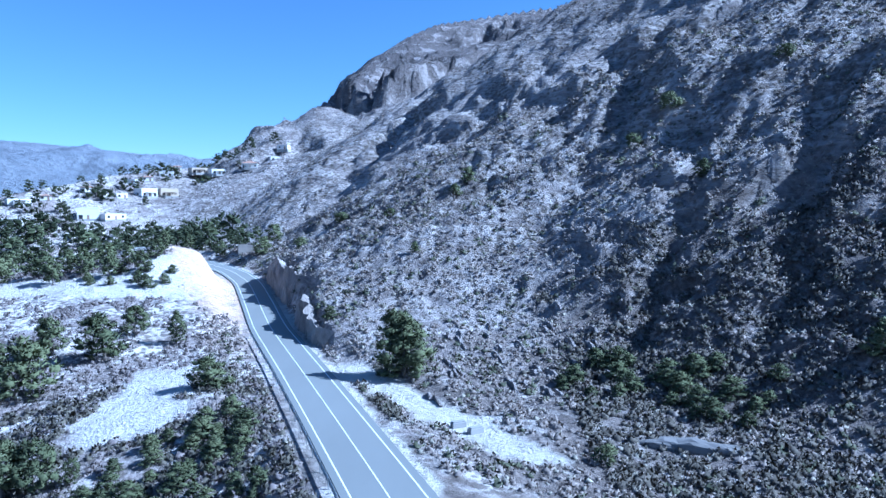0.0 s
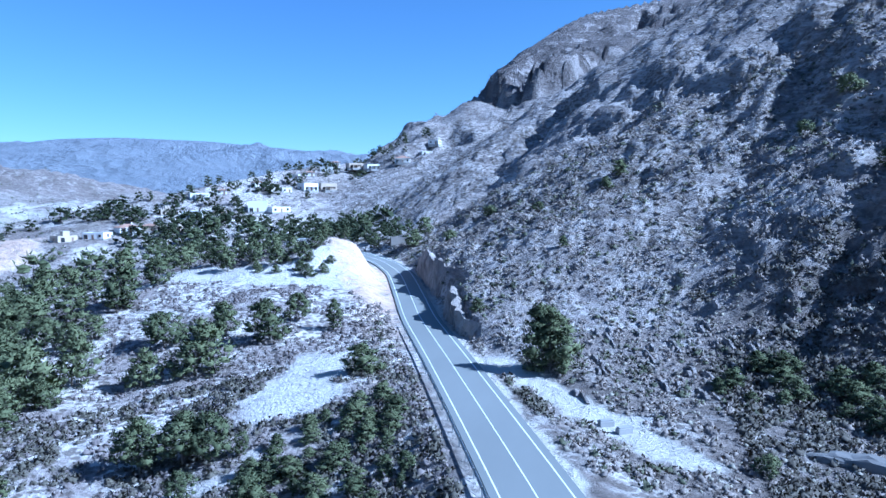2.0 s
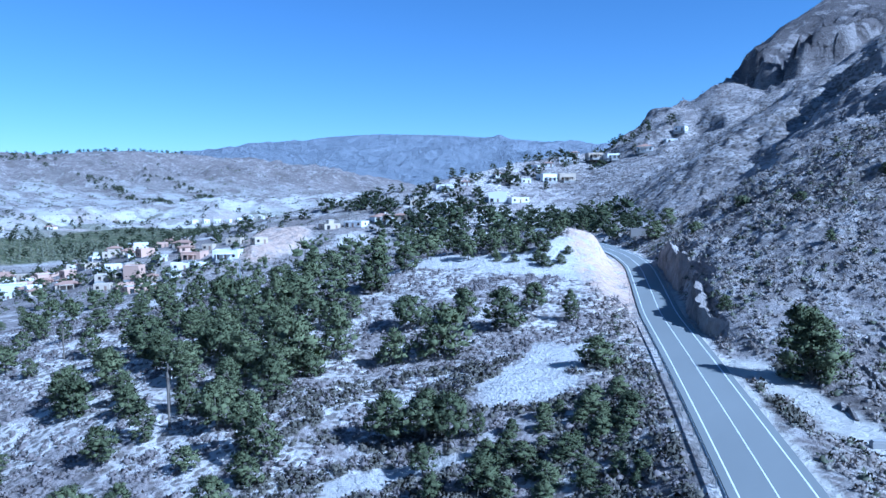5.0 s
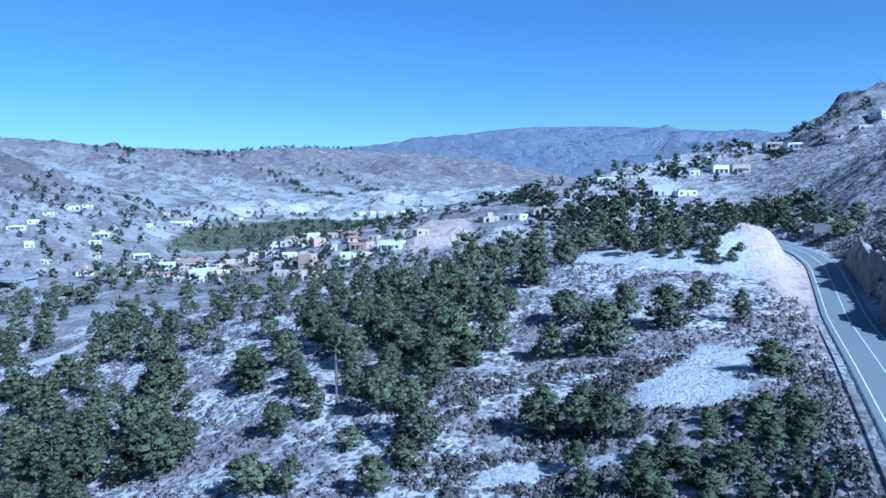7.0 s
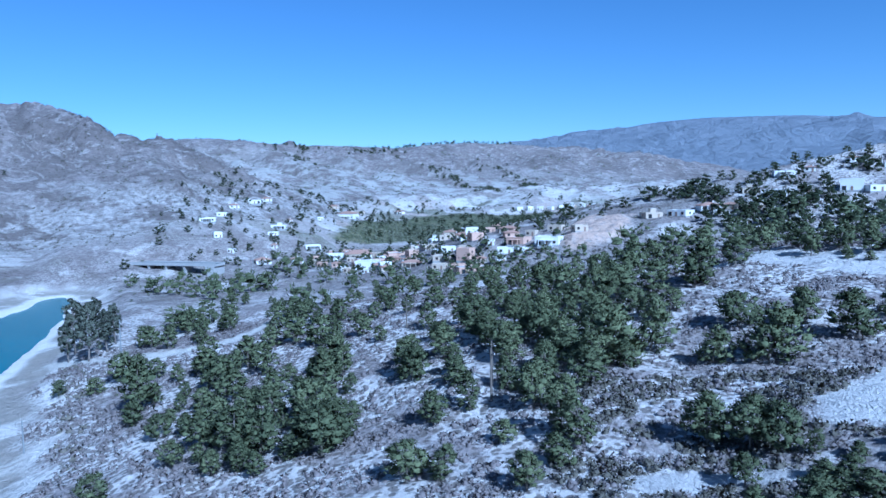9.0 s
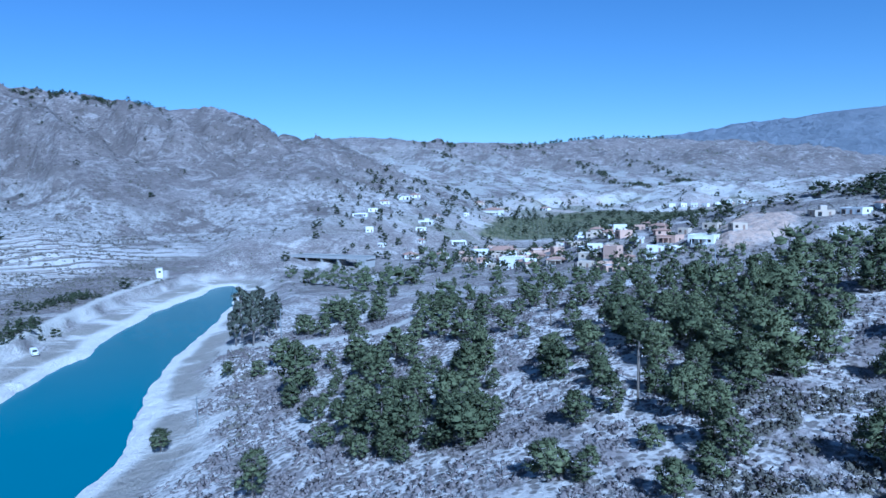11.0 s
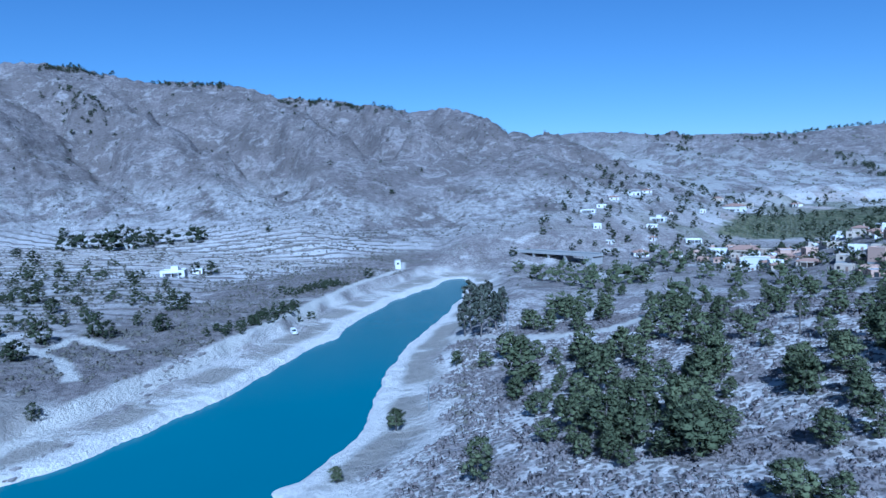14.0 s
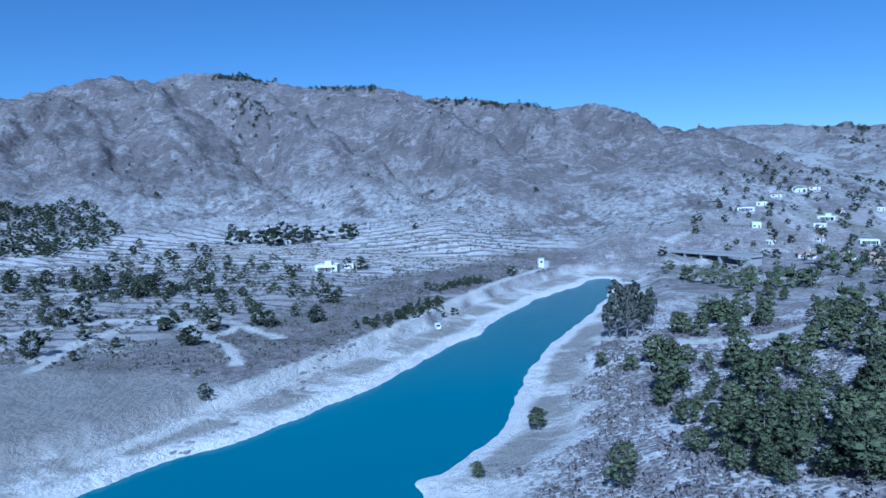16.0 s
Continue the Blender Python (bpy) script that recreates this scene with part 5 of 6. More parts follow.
scrub_field("mountain_scrub", "grey-brown low scrub on the rocky slope", 17000,
            in_fan(-36, 19, 60, 240, lambda x, y, m: clumpy(x, y, 14, 5, -0.5) & (y > 45)), 0.5, 1.15, M_SCRUB, 1, 6)
scrub_field("mountain_grass", "pale dry grass tussocks on the rocky slope", 7500,
            in_fan(-36, 19, 60, 220, lambda x, y, m: clumpy(x, y, 11, 25, -0.3)), 0.4, 0.9, M_TUSSOCK, 21, 3)
scrub_field("green_scrub", "olive-green rosemary scrub on the rocky slope", 3000,
            in_fan(-36, 19, 60, 230, lambda x, y, m: clumpy(x, y, 20, 55, -0.1)), 0.6, 1.4, M_GREENSCRUB, 11, 8)
# packed denser so that its dark leaves also carry the gully's shadow
scrub_field("gully_scrub", "dense dark scrub in the shaded gully", 12000,
            in_fan(-38, 4, 50, 150, lambda x, y, m: clumpy(x, y, 9, 56, -0.5) & (np.hypot(x - 40, y - 63) + fbm(x / 14, y / 14, 3, 57) * 26 < 50) & (x > 15)), 0.55, 1.4, M_DARKSCRUB, 14, 6)
scrub_field("east_scrub", "dark grey scrub on the mountain's flank", 8500,
            in_fan(-36, -3, 95, 430, lambda x, y, m: clumpy(x, y, 22, 59, -0.25 + 0.3 * (x / y < 0.2))), 0.55, 1.5, M_DARKSCRUB, 16, 3)
scrub_field("embankment_scrub", "dense dark scrub below the road's barrier", 5000,
            in_fan(3, 48, 44, 105, lambda x, y, m: clumpy(x, y, 10, 58, -0.15)), 0.5, 1.35, M_BANKSCRUB, 15, 7)
scrub_field("upper_scrub", "low grey scrub dotted over the high slope", 10000,
            in_fan(-36, 17, 225, 620, lambda x, y, m: (m["rise"] > 0.3) & clumpy(x, y, 30, 6, -0.35)), 0.7, 1.7, M_SCRUB, 2, 2)
scrub_field("summit_scrub", "thin dark scrub on the summit slopes", 7000,
            in_fan(-24, 16, 560, 1130, lambda x, y, m: (m["rise"] > 0.3) & clumpy(x, y, 45, 16, -0.2)), 1.2, 2.8, M_SCRUB, 12, 2)
scrub_field("hill_scrub", "small dark bushes dotted over the bare hills", 8000,
            in_fan(72, 134, 480, 1120, lambda x, y, m: (m["hill"] > 0.3) & clumpy(x, y, 60, 26, -0.1)), 1.2, 3.2, M_BANKSCRUB, 22, 2)
scrub_field("ridge_scrub", "dark clumps of trees on the farther hills", 5200,
            in_fan(40, 86, 840, 1850, lambda x, y, m: clumpy(x, y, 90, 36, 0.0)), 1.8, 5.0, M_GREENSCRUB, 23, 3)
scrub_field("slope_scrub", "dry grey scrub between the pines and the road", 26000,
            in_fan(10, 100, 48, 230, lambda x, y, m: (m["rise"] < 0.3) & clumpy(x, y, 9, 7, -0.3)), 0.55, 1.35, M_GREYSCRUB, 3, 4)
scrub_field("bank_scrub", "low dark scrub on the bank across the water", 19000,
            in_fan(84, 136, 130, 560, lambda x, y, m: (lake_dist(x, y) > 20) & (y < 0.1 * (x + 420)) & (m["bare"] < 0.5) & clumpy(x, y, 24, 8, -0.2)), 0.7, 2.3, M_BANKSCRUB, 4, 2)
scrub_field("shoulder_scrub", "low dark scrub below the hillside houses", 5200,
            in_fan(5, 48, 215, 560, lambda x, y, m: clumpy(x, y, 18, 18, -0.2)), 0.7, 1.8, M_DARKSCRUB, 5, 3)
scrub_field("valley_scrub", "scattered scrub and hedges of the valley", 4500,
            in_fan(40, 84, 320, 1000, lambda x, y, m: clumpy(x, y, 26, 19, 0.0)), 1.0, 2.6, M_GREENSCRUB, 6, 4)


def orchard():
    """Rows of low citrus trees on the valley's fields."""
    rows = []
    for i in range(-40, 60):
        for j in range(0, 90):
            x, y = -600 + j * 4.0 * 0.78 - i * 9.5 * 0.62, 300 + j * 4.0 * 0.62 + i * 9.5 * 0.78 - 40
            rows.append((x, y))
    p = np.array(rows) + np.random.default_rng(8).normal(size=(len(rows), 2)) * 0.5
    keep = (edge_dist(FIELD, p[:, 0], p[:, 1]) < -4) & (np.floor(p[:, 1] / 45).astype(int) % 4 != 0)
    p = p[keep]

    def place(r, count):
        return p[:, 0], p[:, 1], land(p[:, 0], p[:, 1])[0]
    return place


scrub_field("citrus_grove", "rows of low dark green citrus trees on the valley floor", 0, orchard(), 2.6, 3.6, M_GREENSCRUB, 9, 4)

# ---- houses ----
def ring_mesh(shape, x0, z0, x1, z1, y0, y1, t, flat=False):
    """A closed frame of one piece: upright in x and z, or lying in x and y (flat)."""
    outer, inner = [(x0, z0), (x1, z0), (x1, z1), (x0, z1)], [(x0 + t, z0 + t), (x1 - t, z0 + t), (x1 - t, z1 - t), (x0 + t, z1 - t)]
    v = [(a, y, b) for y in (y0, y1) for a, b in outer + inner]
    if flat:
        v = [(a, b, y) for a, y, b in v]
    f = []
    for k in range(4):
        n = (k + 1) % 4
        f += [(k, n, 4 + n, 4 + k), (8 + n, 8 + k, 12 + k, 12 + n), (n, k, 8 + k, 8 + n), (4 + k, 4 + n, 12 + n, 12 + k)]
    return shape.add(v, f if not flat else [q[::-1] for q in f])


def window_mesh(w, h):
    return ring_mesh(Shape(), -w / 2, 0, w / 2, h, -0.10, 0.06, 0.09).mesh("window", M_FRAME), Shape().box(-w / 2 + 0.09, -0.02, 0.09, w / 2 - 0.09, 0.05, h - 0.09).mesh("pane", M_PANE)


WINDOW, TALL_WINDOW = window_mesh(1.3, 1.25), window_mesh(1.8, 2.05)
DOOR = Shape().box(-0.5, -0.08, 0, 0.5, 0.05, 2.1, 0).mesh("door", M_FRAME)


def add_window(ob, kind, at):
    part("pane", kind[1], None, part("window", kind[0], None, ob, at=at))


def house(x, y, level, w, h, turn, wall, roof, label, group, seed):
    """A village house: walls on a plinth, a flat parapet roof or a tiled hip roof, windows and a door; wide ones have an extra wing."""
    r = np.random.default_rng(seed)
    d = float(np.clip(w * r.uniform(0.55, 0.9), 4.5, 11))
    h = max(h * 0.9, 2.6)
    ob = thing("house", pose(x, y, level - 0.6, 0, 0, turn), label, "house", group)
    part("wall", Shape().box(-w / 2, -d / 2, -1.5, w / 2, d / 2, h), wall, ob)
    part("plinth", ring_mesh(Shape(), -w / 2 - 0.07, -d / 2 - 0.07, w / 2 + 0.07, d / 2 + 0.07, -1.4, 0.3, 0.1, True), M_CONCRETE, ob)
    if roof == "flat":
        t = 0.25
        part("parapet", ring_mesh(Shape(), -w / 2 - 0.05, -d / 2 - 0.05, w / 2 + 0.05, d / 2 + 0.05, h, h + 0.5, t, True), wall, ob)
        part("roof", Shape().box(-w / 2 + t, -d / 2 + t, h - 0.1, w / 2 - t, d / 2 - t, h + 0.12), M_FLAT, ob)
        if r.random() < 0.12:
            hut_part = part("stair_hut", Shape().box(-w * 0.1, -1.2, h + 0.1, w * 0.1 + 1.2, 1.4, h + 2.3), wall, ob)
            part("roof", Shape().box(-w * 0.1 - 0.1, -1.3, h + 2.3, w * 0.1 + 1.3, 1.5, h + 2.45), M_FLAT, hut_part)
    else:
        e, top = 0.45, h + d * 0.22
        ins = min(d / 2, w / 2 - 0.3)
        v = [(-w / 2 - e, -d / 2 - e, h), (w / 2 + e, -d / 2 - e, h), (w / 2 + e, d / 2 + e, h), (-w / 2 - e, d / 2 + e, h)]
        v += [(p, q, h + 0.15) for p, q, _ in v[:4]] + [(-w / 2 + ins, 0, top), (w / 2 - ins, 0, top)]
        part("roof", Shape().add(v, [(3, 2, 1, 0), (0, 1, 5, 4), (1, 2, 6, 5), (2, 3, 7, 6), (3, 0, 4, 7), (4, 5, 9, 8), (5, 6, 9), (6, 7, 8, 9), (7, 4, 8)]), M_TILE, ob)
        stack = part("chimney", Shape().box(w * 0.2, 0.3, h, w * 0.2 + 0.6, 0.9, top + 0.7), wall, ob)
        part("cap", Shape().box(w * 0.2 - 0.08, 0.22, top + 0.7, w * 0.2 + 0.68, 0.98, top + 0.85), M_TILE, stack)
    storeys = max(1, int(h / 2.75))
    n = max(2, int(w / 3.2))
    for floor in range(storeys):
        base = floor * 2.8
        for i in range(n):
            px = -w / 2 + w * (i + 0.5) / n
            if floor == 0 and i == n // 2:
                part("door", DOOR, None, ob, "dark panelled door", at=pose(px, -d / 2 - 0.02, 0.1))
            elif r.random() < 0.85:
                tall = r.random() < 0.3
                add_window(ob, TALL_WINDOW if tall else WINDOW, pose(px, -d / 2 - 0.02, base + (0.25 if tall else 1.0)))
        for side in (-1, 1):
            if r.random() < 0.7:
                add_window(ob, WINDOW, pose(side * (w / 2 + 0.02), 0.0, base + 1.0, 0, 0, 90 * side))
    if w > 9 and r.random() < 0.7:
        porch = part("porch", Shape().box(-w * 0.3, -d / 2 - 2.6, 2.45, w * 0.3, -d / 2, 2.65), wall, ob)
        for px in (-w * 0.28, 0.0, w * 0.28):
            part("post", Shape().box(px - 0.15, -d / 2 - 2.5, 0.08, px + 0.15, -d / 2 - 2.2, 2.45), wall, porch)
        part("floor_slab", Shape().box(-w * 0.32, -d / 2 - 2.8, -1.2, w * 0.32, -d / 2 - 0.08, 0.08), M_CONCRETE, porch)
    return ob


# x, y, width, height of the walls
RIDGE_HOUSES = [(-174, 347, 11.4, 7.0), (-165, 351, 13, 3.4), (-181, 467, 10, 4.2), (-187, 500, 8, 4), (-168, 488, 12.4, 4.2), (-154, 487, 13, 4.2),
                (-127, 470, 12, 4.2), (-111, 500, 9, 3.6), (-116, 493, 9, 3.4), (-172, 411, 12, 5.6), (-164, 423, 12, 5.6), (-187, 426, 8.2, 3.6), (-182, 438, 7.6, 3.6),
                (-178, 392, 7, 3.4), (-193, 386, 7, 3.4), (-205, 366, 6.2, 3.4), (-212, 354, 12.5, 3.6), (-199, 327, 11.6, 3.4), (-189, 334, 6.5, 3.2),
                (-198, 303, 11.7, 3.4), (-212, 322, 6.7, 3.4), (-214, 294, 11.6, 3.4), (-220, 281, 11.4, 3.3), (-231, 273, 10.3, 3.3), (-206, 300, 7.6, 3.3)]
TOWN_HOUSES = [(-275, 196, 8.7, 8.6), (-245.4, 220, 13.1, 4.8), (-263.3, 216.7, 11, 4.2), (-275.9, 222, 8.4, 3.4), (-356.5, 182.9, 14.5, 6.2), (-412, 204.4, 20, 4.2),
               (-428, 196, 13, 3.5), (-360, 204, 13.3, 3.8), (-307.7, 183, 11.5, 3.4), (-290, 190, 9.7, 3.3), (-254, 182, 17.6, 3.2), (-328, 206, 9.3, 3.1),
               (-287.3, 230, 10.1, 3.5), (-258, 236, 8.2, 3), (-240, 234, 7.5, 3)]
FAR_HOUSES = [(-594, 286, 19, 6.4), (-630, 288, 11, 4), (-575, 192, 12, 3.6), (-558, 169, 9.3, 3.5), (-521, 139, 13, 3.3), (-536, 153, 8.9, 3.4), (-720, 413, 13, 4),
              (-584, 205, 9.8, 3), (-665, 332, 12, 4.4), (-518, 191, 13, 3.4), (-473, 199, 12.4, 3.2), (-528, 748, 16, 5.5), (-556, 726, 13, 5), (-430, 169, 8.9, 4),
              (-435, 149, 11, 3.5)]


def settle(rows, label, group, seed, mats, tile):
    z, _ = land([q[0] for q in rows], [q[1] for q in rows])
    r = np.random.default_rng(seed)
    for i, ((x, y, w, h), level) in enumerate(zip(rows, z)):
        turn = math.degrees(math.atan2(y, x)) + 270 + r.uniform(-35, 35)
        roof = "tile" if r.random() < tile else "flat"
        wall = mats[int(r.integers(len(mats)))]
        tint = "white" if wall is M_WHITE else "cream" if wall is M_CREAM else "pink"
        house(x, y, level, w * 0.85, h * 0.85, turn, wall, roof, f"{tint} rendered house with a {'red tile' if roof == 'tile' else 'flat'} roof {label}", group, seed * 100 + i)
        taken.append((x, y))


def town_rows(poly, count, gap, seed):
    r = np.random.default_rng(seed)
    xs, ys = [p[0] for p in poly], [p[1] for p in poly]
    spots_taken, rows = [(q[0], q[1]) for q in TOWN_HOUSES + FAR_HOUSES], []
    x, y = r.uniform(min(xs), max(xs), count * 30), r.uniform(min(ys), max(ys), count * 30)
    ok = edge_dist(poly, x, y) < 0
    x, y = x[ok], y[ok]
    for px, py, level in zip(x, y, land(x, y)[0]):
        if len(rows) < count and level < 31 and all((px - a) ** 2 + (py - b) ** 2 > gap * gap for a, b in spots_taken):
            spots_taken.append((px, py))
            rows.append((px, py, r.uniform(4.5, 9), r.choice([2.7, 2.8, 2.9, 2.8, 4.8])))
    return rows


settle(RIDGE_HOUSES, "on the hillside", "houses on the hillside", 1, [M_WHITE, M_WHITE, M_WHITE, M_CREAM], 0.2)
house(-275.1, 193.6, ground_z(-275.1, 193.6), 7.0, 6.6, 205, M_PINK, "flat", "tall pink rendered house of three storeys in the village", "houses of the village", 999)
settle(TOWN_HOUSES[1:], "in the village", "houses of the village", 2, [M_WHITE, M_WHITE, M_CREAM, M_PINK], 0.25)
settle(FAR_HOUSES, "out in the valley", "houses of the valley", 3, [M_WHITE, M_WHITE, M_CREAM], 0.3)
settle(town_rows([(-245, 190), (-330, 170), (-430, 175), (-450, 215), (-360, 240), (-300, 260), (-250, 250)], 62, 10, 41), "in the village", "houses of the village", 4,
       [M_WHITE, M_WHITE, M_WHITE, M_CREAM, M_PINK], 0.25)
settle(town_rows([(-450, 110), (-560, 120), (-680, 220), (-720, 330), (-640, 300), (-540, 230), (-470, 190)], 12, 22, 42), "out in the valley", "houses of the valley", 5,
       [M_WHITE, M_WHITE, M_CREAM], 0.3)
settle(town_rows([(-330, 330), (-420, 450), (-560, 560), (-660, 560), (-720, 480), (-700, 640), (-560, 700), (-380, 560)], 44, 16, 43), "out in the valley", "houses of the valley", 6,
       [M_WHITE, M_WHITE, M_CREAM], 0.3)
settle([(-632 + i * 8.6, 522 + i * 8.0, 7.6, 5.4) for i in range(10)], "in a terrace row", "terraced houses of the valley", 7, [M_WHITE], 0.0)
settle([(-366.6, -117.6, 14, 4.2), (-376, -108, 6, 3.2), (-498.7, -189.3, 6.8, 3.6)], "across the lake", "houses across the lake", 8, [M_WHITE], 0.0)
house(-60.7, 216.8, ground_z(-60.7, 216.8), 4.6, 2.6, 200, M_DRYSTONE, "flat", "small stone hut with a flat roof by the road's bend", "", 77)
hut = thing("gauge_house", pose(-421.2, -3.9, ground_z(-421.2, -3.9) - 0.2, 0, 0, 15), "slim white gauge house at the head of the lake", "hut")
part("wall", Shape().box(-1.6, -1.6, -0.5, 1.6, 1.6, 5.2), M_WHITE, hut)
part("roof", Shape().box(-1.75, -1.75, 5.2, 1.75, 1.75, 5.45), M_FLAT, hut)
part("door", DOOR, None, hut, "dark panelled door", at=pose(0, -1.62, 0.2))
add_window(hut, WINDOW, pose(1.62, 0, 2.8, 0, 0, 90))


# ---- the road bridge at the head of the lake ----
def build_bridge():
    a, b = Vector((-466, 71.5, 0)), Vector((-411, 115.5, 0))
    length, turn = (b - a).length, math.degrees(math.atan2(b.y - a.y, b.x - a.x))
    ob = thing("bridge", pose(a.x, a.y, 12.6, 0, 0, turn), "low concrete road bridge on wall piers over the river bed", "bridge")
    part("deck", Shape().box(0, -4.6, -1.3, length, 4.6, 0), M_CONCRETE, ob)
    part("roadway", Shape().box(0, -3.9, 0.004, length, 3.9, 0.05), M_ASPHALT, ob)
    for side in (-1, 1):
        part("parapet", Shape().box(0, side * 4.5 - 0.15, 0, length, side * 4.5 + 0.15, 0.5), M_CONCRETE, ob)
    for px in (11, 23, 35, 48):
        z0 = -11
        pier = Shape().add([(px - 0.5, -2.0, z0), (px + 0.5, -2.0, z0), (px + 0.5, 2.0, z0), (px - 0.5, 2.0, z0), (px - 0.8, -4.2, -1.3), (px + 0.8, -4.2, -1.3), (px + 0.8, 4.2, -1.3), (px - 0.8, 4.2, -1.3)],
                           [(0, 3, 2, 1), (4, 5, 6, 7), (0, 1, 5, 4), (1, 2, 6, 5), (2, 3, 7, 6), (3, 0, 4, 7)])
        part("pier", pier, M_CONCRETE, ob)
    for px, k in ((4, -1), (length - 4, 1)):
        part("abutment", Shape().box(px - 3, -5.2, -10, px + 3, 5.2, -1.3), M_CONCRETE, ob)


build_bridge()


# ---- the crash barrier on the valley side of the road ----
def build_guardrail():
    q = densify(ROAD, 2.0)
    way = np.gradient(q[:, :2], axis=0)
    way /= np.linalg.norm(way, axis=1)[:, None]
    line = [(x - wy * 4.1, y + wx * 4.1, z) for (x, y, z), (wx, wy) in zip(q, way) if 0 < y < 124]
    x0, y0, z0 = line[0]
    ob = thing("guardrail", pose(x0, y0, z0), "galvanised steel crash barrier along the road's edge", "guardrail")
    rail = Shape()
    prof = [(0.0, 0.42), (-0.06, 0.50), (0.0, 0.57), (-0.06, 0.64), (0.0, 0.72)]
    verts, n = [], len(prof)
    for (x, y, z), (wx, wy) in zip(line, [(b[0] - a[0], b[1] - a[1]) for a, b in zip(line, line[1:] + line[-1:])]):
        k = math.hypot(wx, wy) or 1.0
        wx, wy = (wx / k, wy / k) if math.hypot(wx, wy) else (-0.3, 0.95)
        verts += [(x - x0 - wy * o, y - y0 + wx * o, z - z0 + h) for o, h in prof]
        verts += [(x - x0 - wy * (o + 0.012), y - y0 + wx * (o + 0.012), z - z0 + h) for o, h in prof]
    faces = []
    for i in range(len(line) - 1):
        for k in range(n - 1):
            a, b = i * 2 * n + k, (i + 1) * 2 * n + k
            faces += [(a, b, b + 1, a + 1), (a + n, a + n + 1, b + n + 1, b + n)]
    part("rail", rail.add(verts, faces), M_STEEL, ob)
    post = Shape().box(-0.05, -0.08, -0.9, 0.05, 0.08, 0.74).mesh("post", M_STEEL)
    for x, y, z in line[::2]:
        part("post", post, None, ob, at=pose(x - x0 - 0.08, y - y0, z - z0, 0, 0, 18))


build_guardrail()


# ---- poles of the power lines ----
def pole(x, y, height, steel):
    ob = thing("power_pole", pose(x, y, ground_z(x, y) - 0.4), "pale steel lattice power pole" if steel else "weathered wooden power pole with a crossarm", "pole", "power poles")
    mat = M_STEEL if steel else M_WOOD
    part("shaft", Shape().tube([((0, 0, 0), 0.20), ((0, 0, height * 0.5), 0.16), ((0, 0, height + 0.4), 0.11)], 8), mat, ob)
    part("crossarm", Shape().box(-0.95, -0.06, height - 0.5, 0.95, 0.06, height - 0.36), mat, ob)
    for px in (-0.85, 0.0, 0.85):
        part("insulator", Shape().tube([((px, 0, height - 0.36), 0.05), ((px, 0, height - 0.28), 0.09), ((px, 0, height - 0.15), 0.05)], 6), M_WHITE, ob)


for x, y, h, steel in ((-210.3, 30.8, 10.1, True), (-354.3, 116.0, 11.0, True), (-157.7, 4.7, 6.6, True), (-85.7, 64.9, 6.5, False), (-135.7, 79.0, 7.0, False),
                       (-80.2, 60.6, 7.6, False), (-191.7, 177.0, 8.0, True)):
    pole(x, y, h, steel)


# ---- the white van on the shore ----
def build_van():
    x, y = -252.2, -40.1
    ob = thing("van", pose(x, y, ground_z(x, y) + 0.02, 0, 0, 17), "white delivery van parked on the bare shore", "car")
    side = [(-2.5, 0.35), (2.45, 0.35), (2.5, 0.95), (1.75, 1.15), (1.05, 1.95), (-2.35, 2.0), (-2.5, 1.8)]
    n = len(side)
    v = [(px, -0.95 + (0.1 if pz > 1.2 else 0), pz) for px, pz in side] + [(px, 0.95 - (0.1 if pz > 1.2 else 0), pz) for px, pz in side]
    part("body", Shape().add(v, [tuple(range(n)), tuple(reversed(range(n, 2 * n)))] + [(i, i + n, (i + 1) % n + n, (i + 1) % n) for i in range(n)]), M_WHITE, ob)
    part("windscreen", Shape().add([(1.72, -0.72, 1.22), (1.72, 0.72, 1.22), (1.16, 0.7, 1.86), (1.16, -0.7, 1.86), (1.68, -0.72, 1.2), (1.68, 0.72, 1.2), (1.12, 0.7, 1.84), (1.12, -0.7, 1.84)],
                                   [(0, 1, 2, 3), (7, 6, 5, 4), (0, 4, 5, 1), (2, 6, 7, 3)]), M_PANE, ob)
    for s in (-1, 1):
        part("side_window", Shape().box(0.2, s * 0.875 - 0.02, 1.25, 1.15, s * 0.875 + 0.02, 1.75), M_PANE, ob)
        for px in (-1.6, 1.6):
            wheel = part("wheel", Shape().tube([((px, s * 0.98, 0.34), 0.34), ((px, s * 0.76, 0.34), 0.34)], 14), M_TYRE, ob)
            part("rim", Shape().tube([((px, s * 1.0, 0.34), 0.2), ((px, s * 0.97, 0.34), 0.2)], 10), M_STEEL, wheel)
        part("headlight", Shape().box(2.44, s * 0.7 - 0.16, 0.72, 2.52, s * 0.7 + 0.16, 0.92), M_PANE, ob)


build_van()


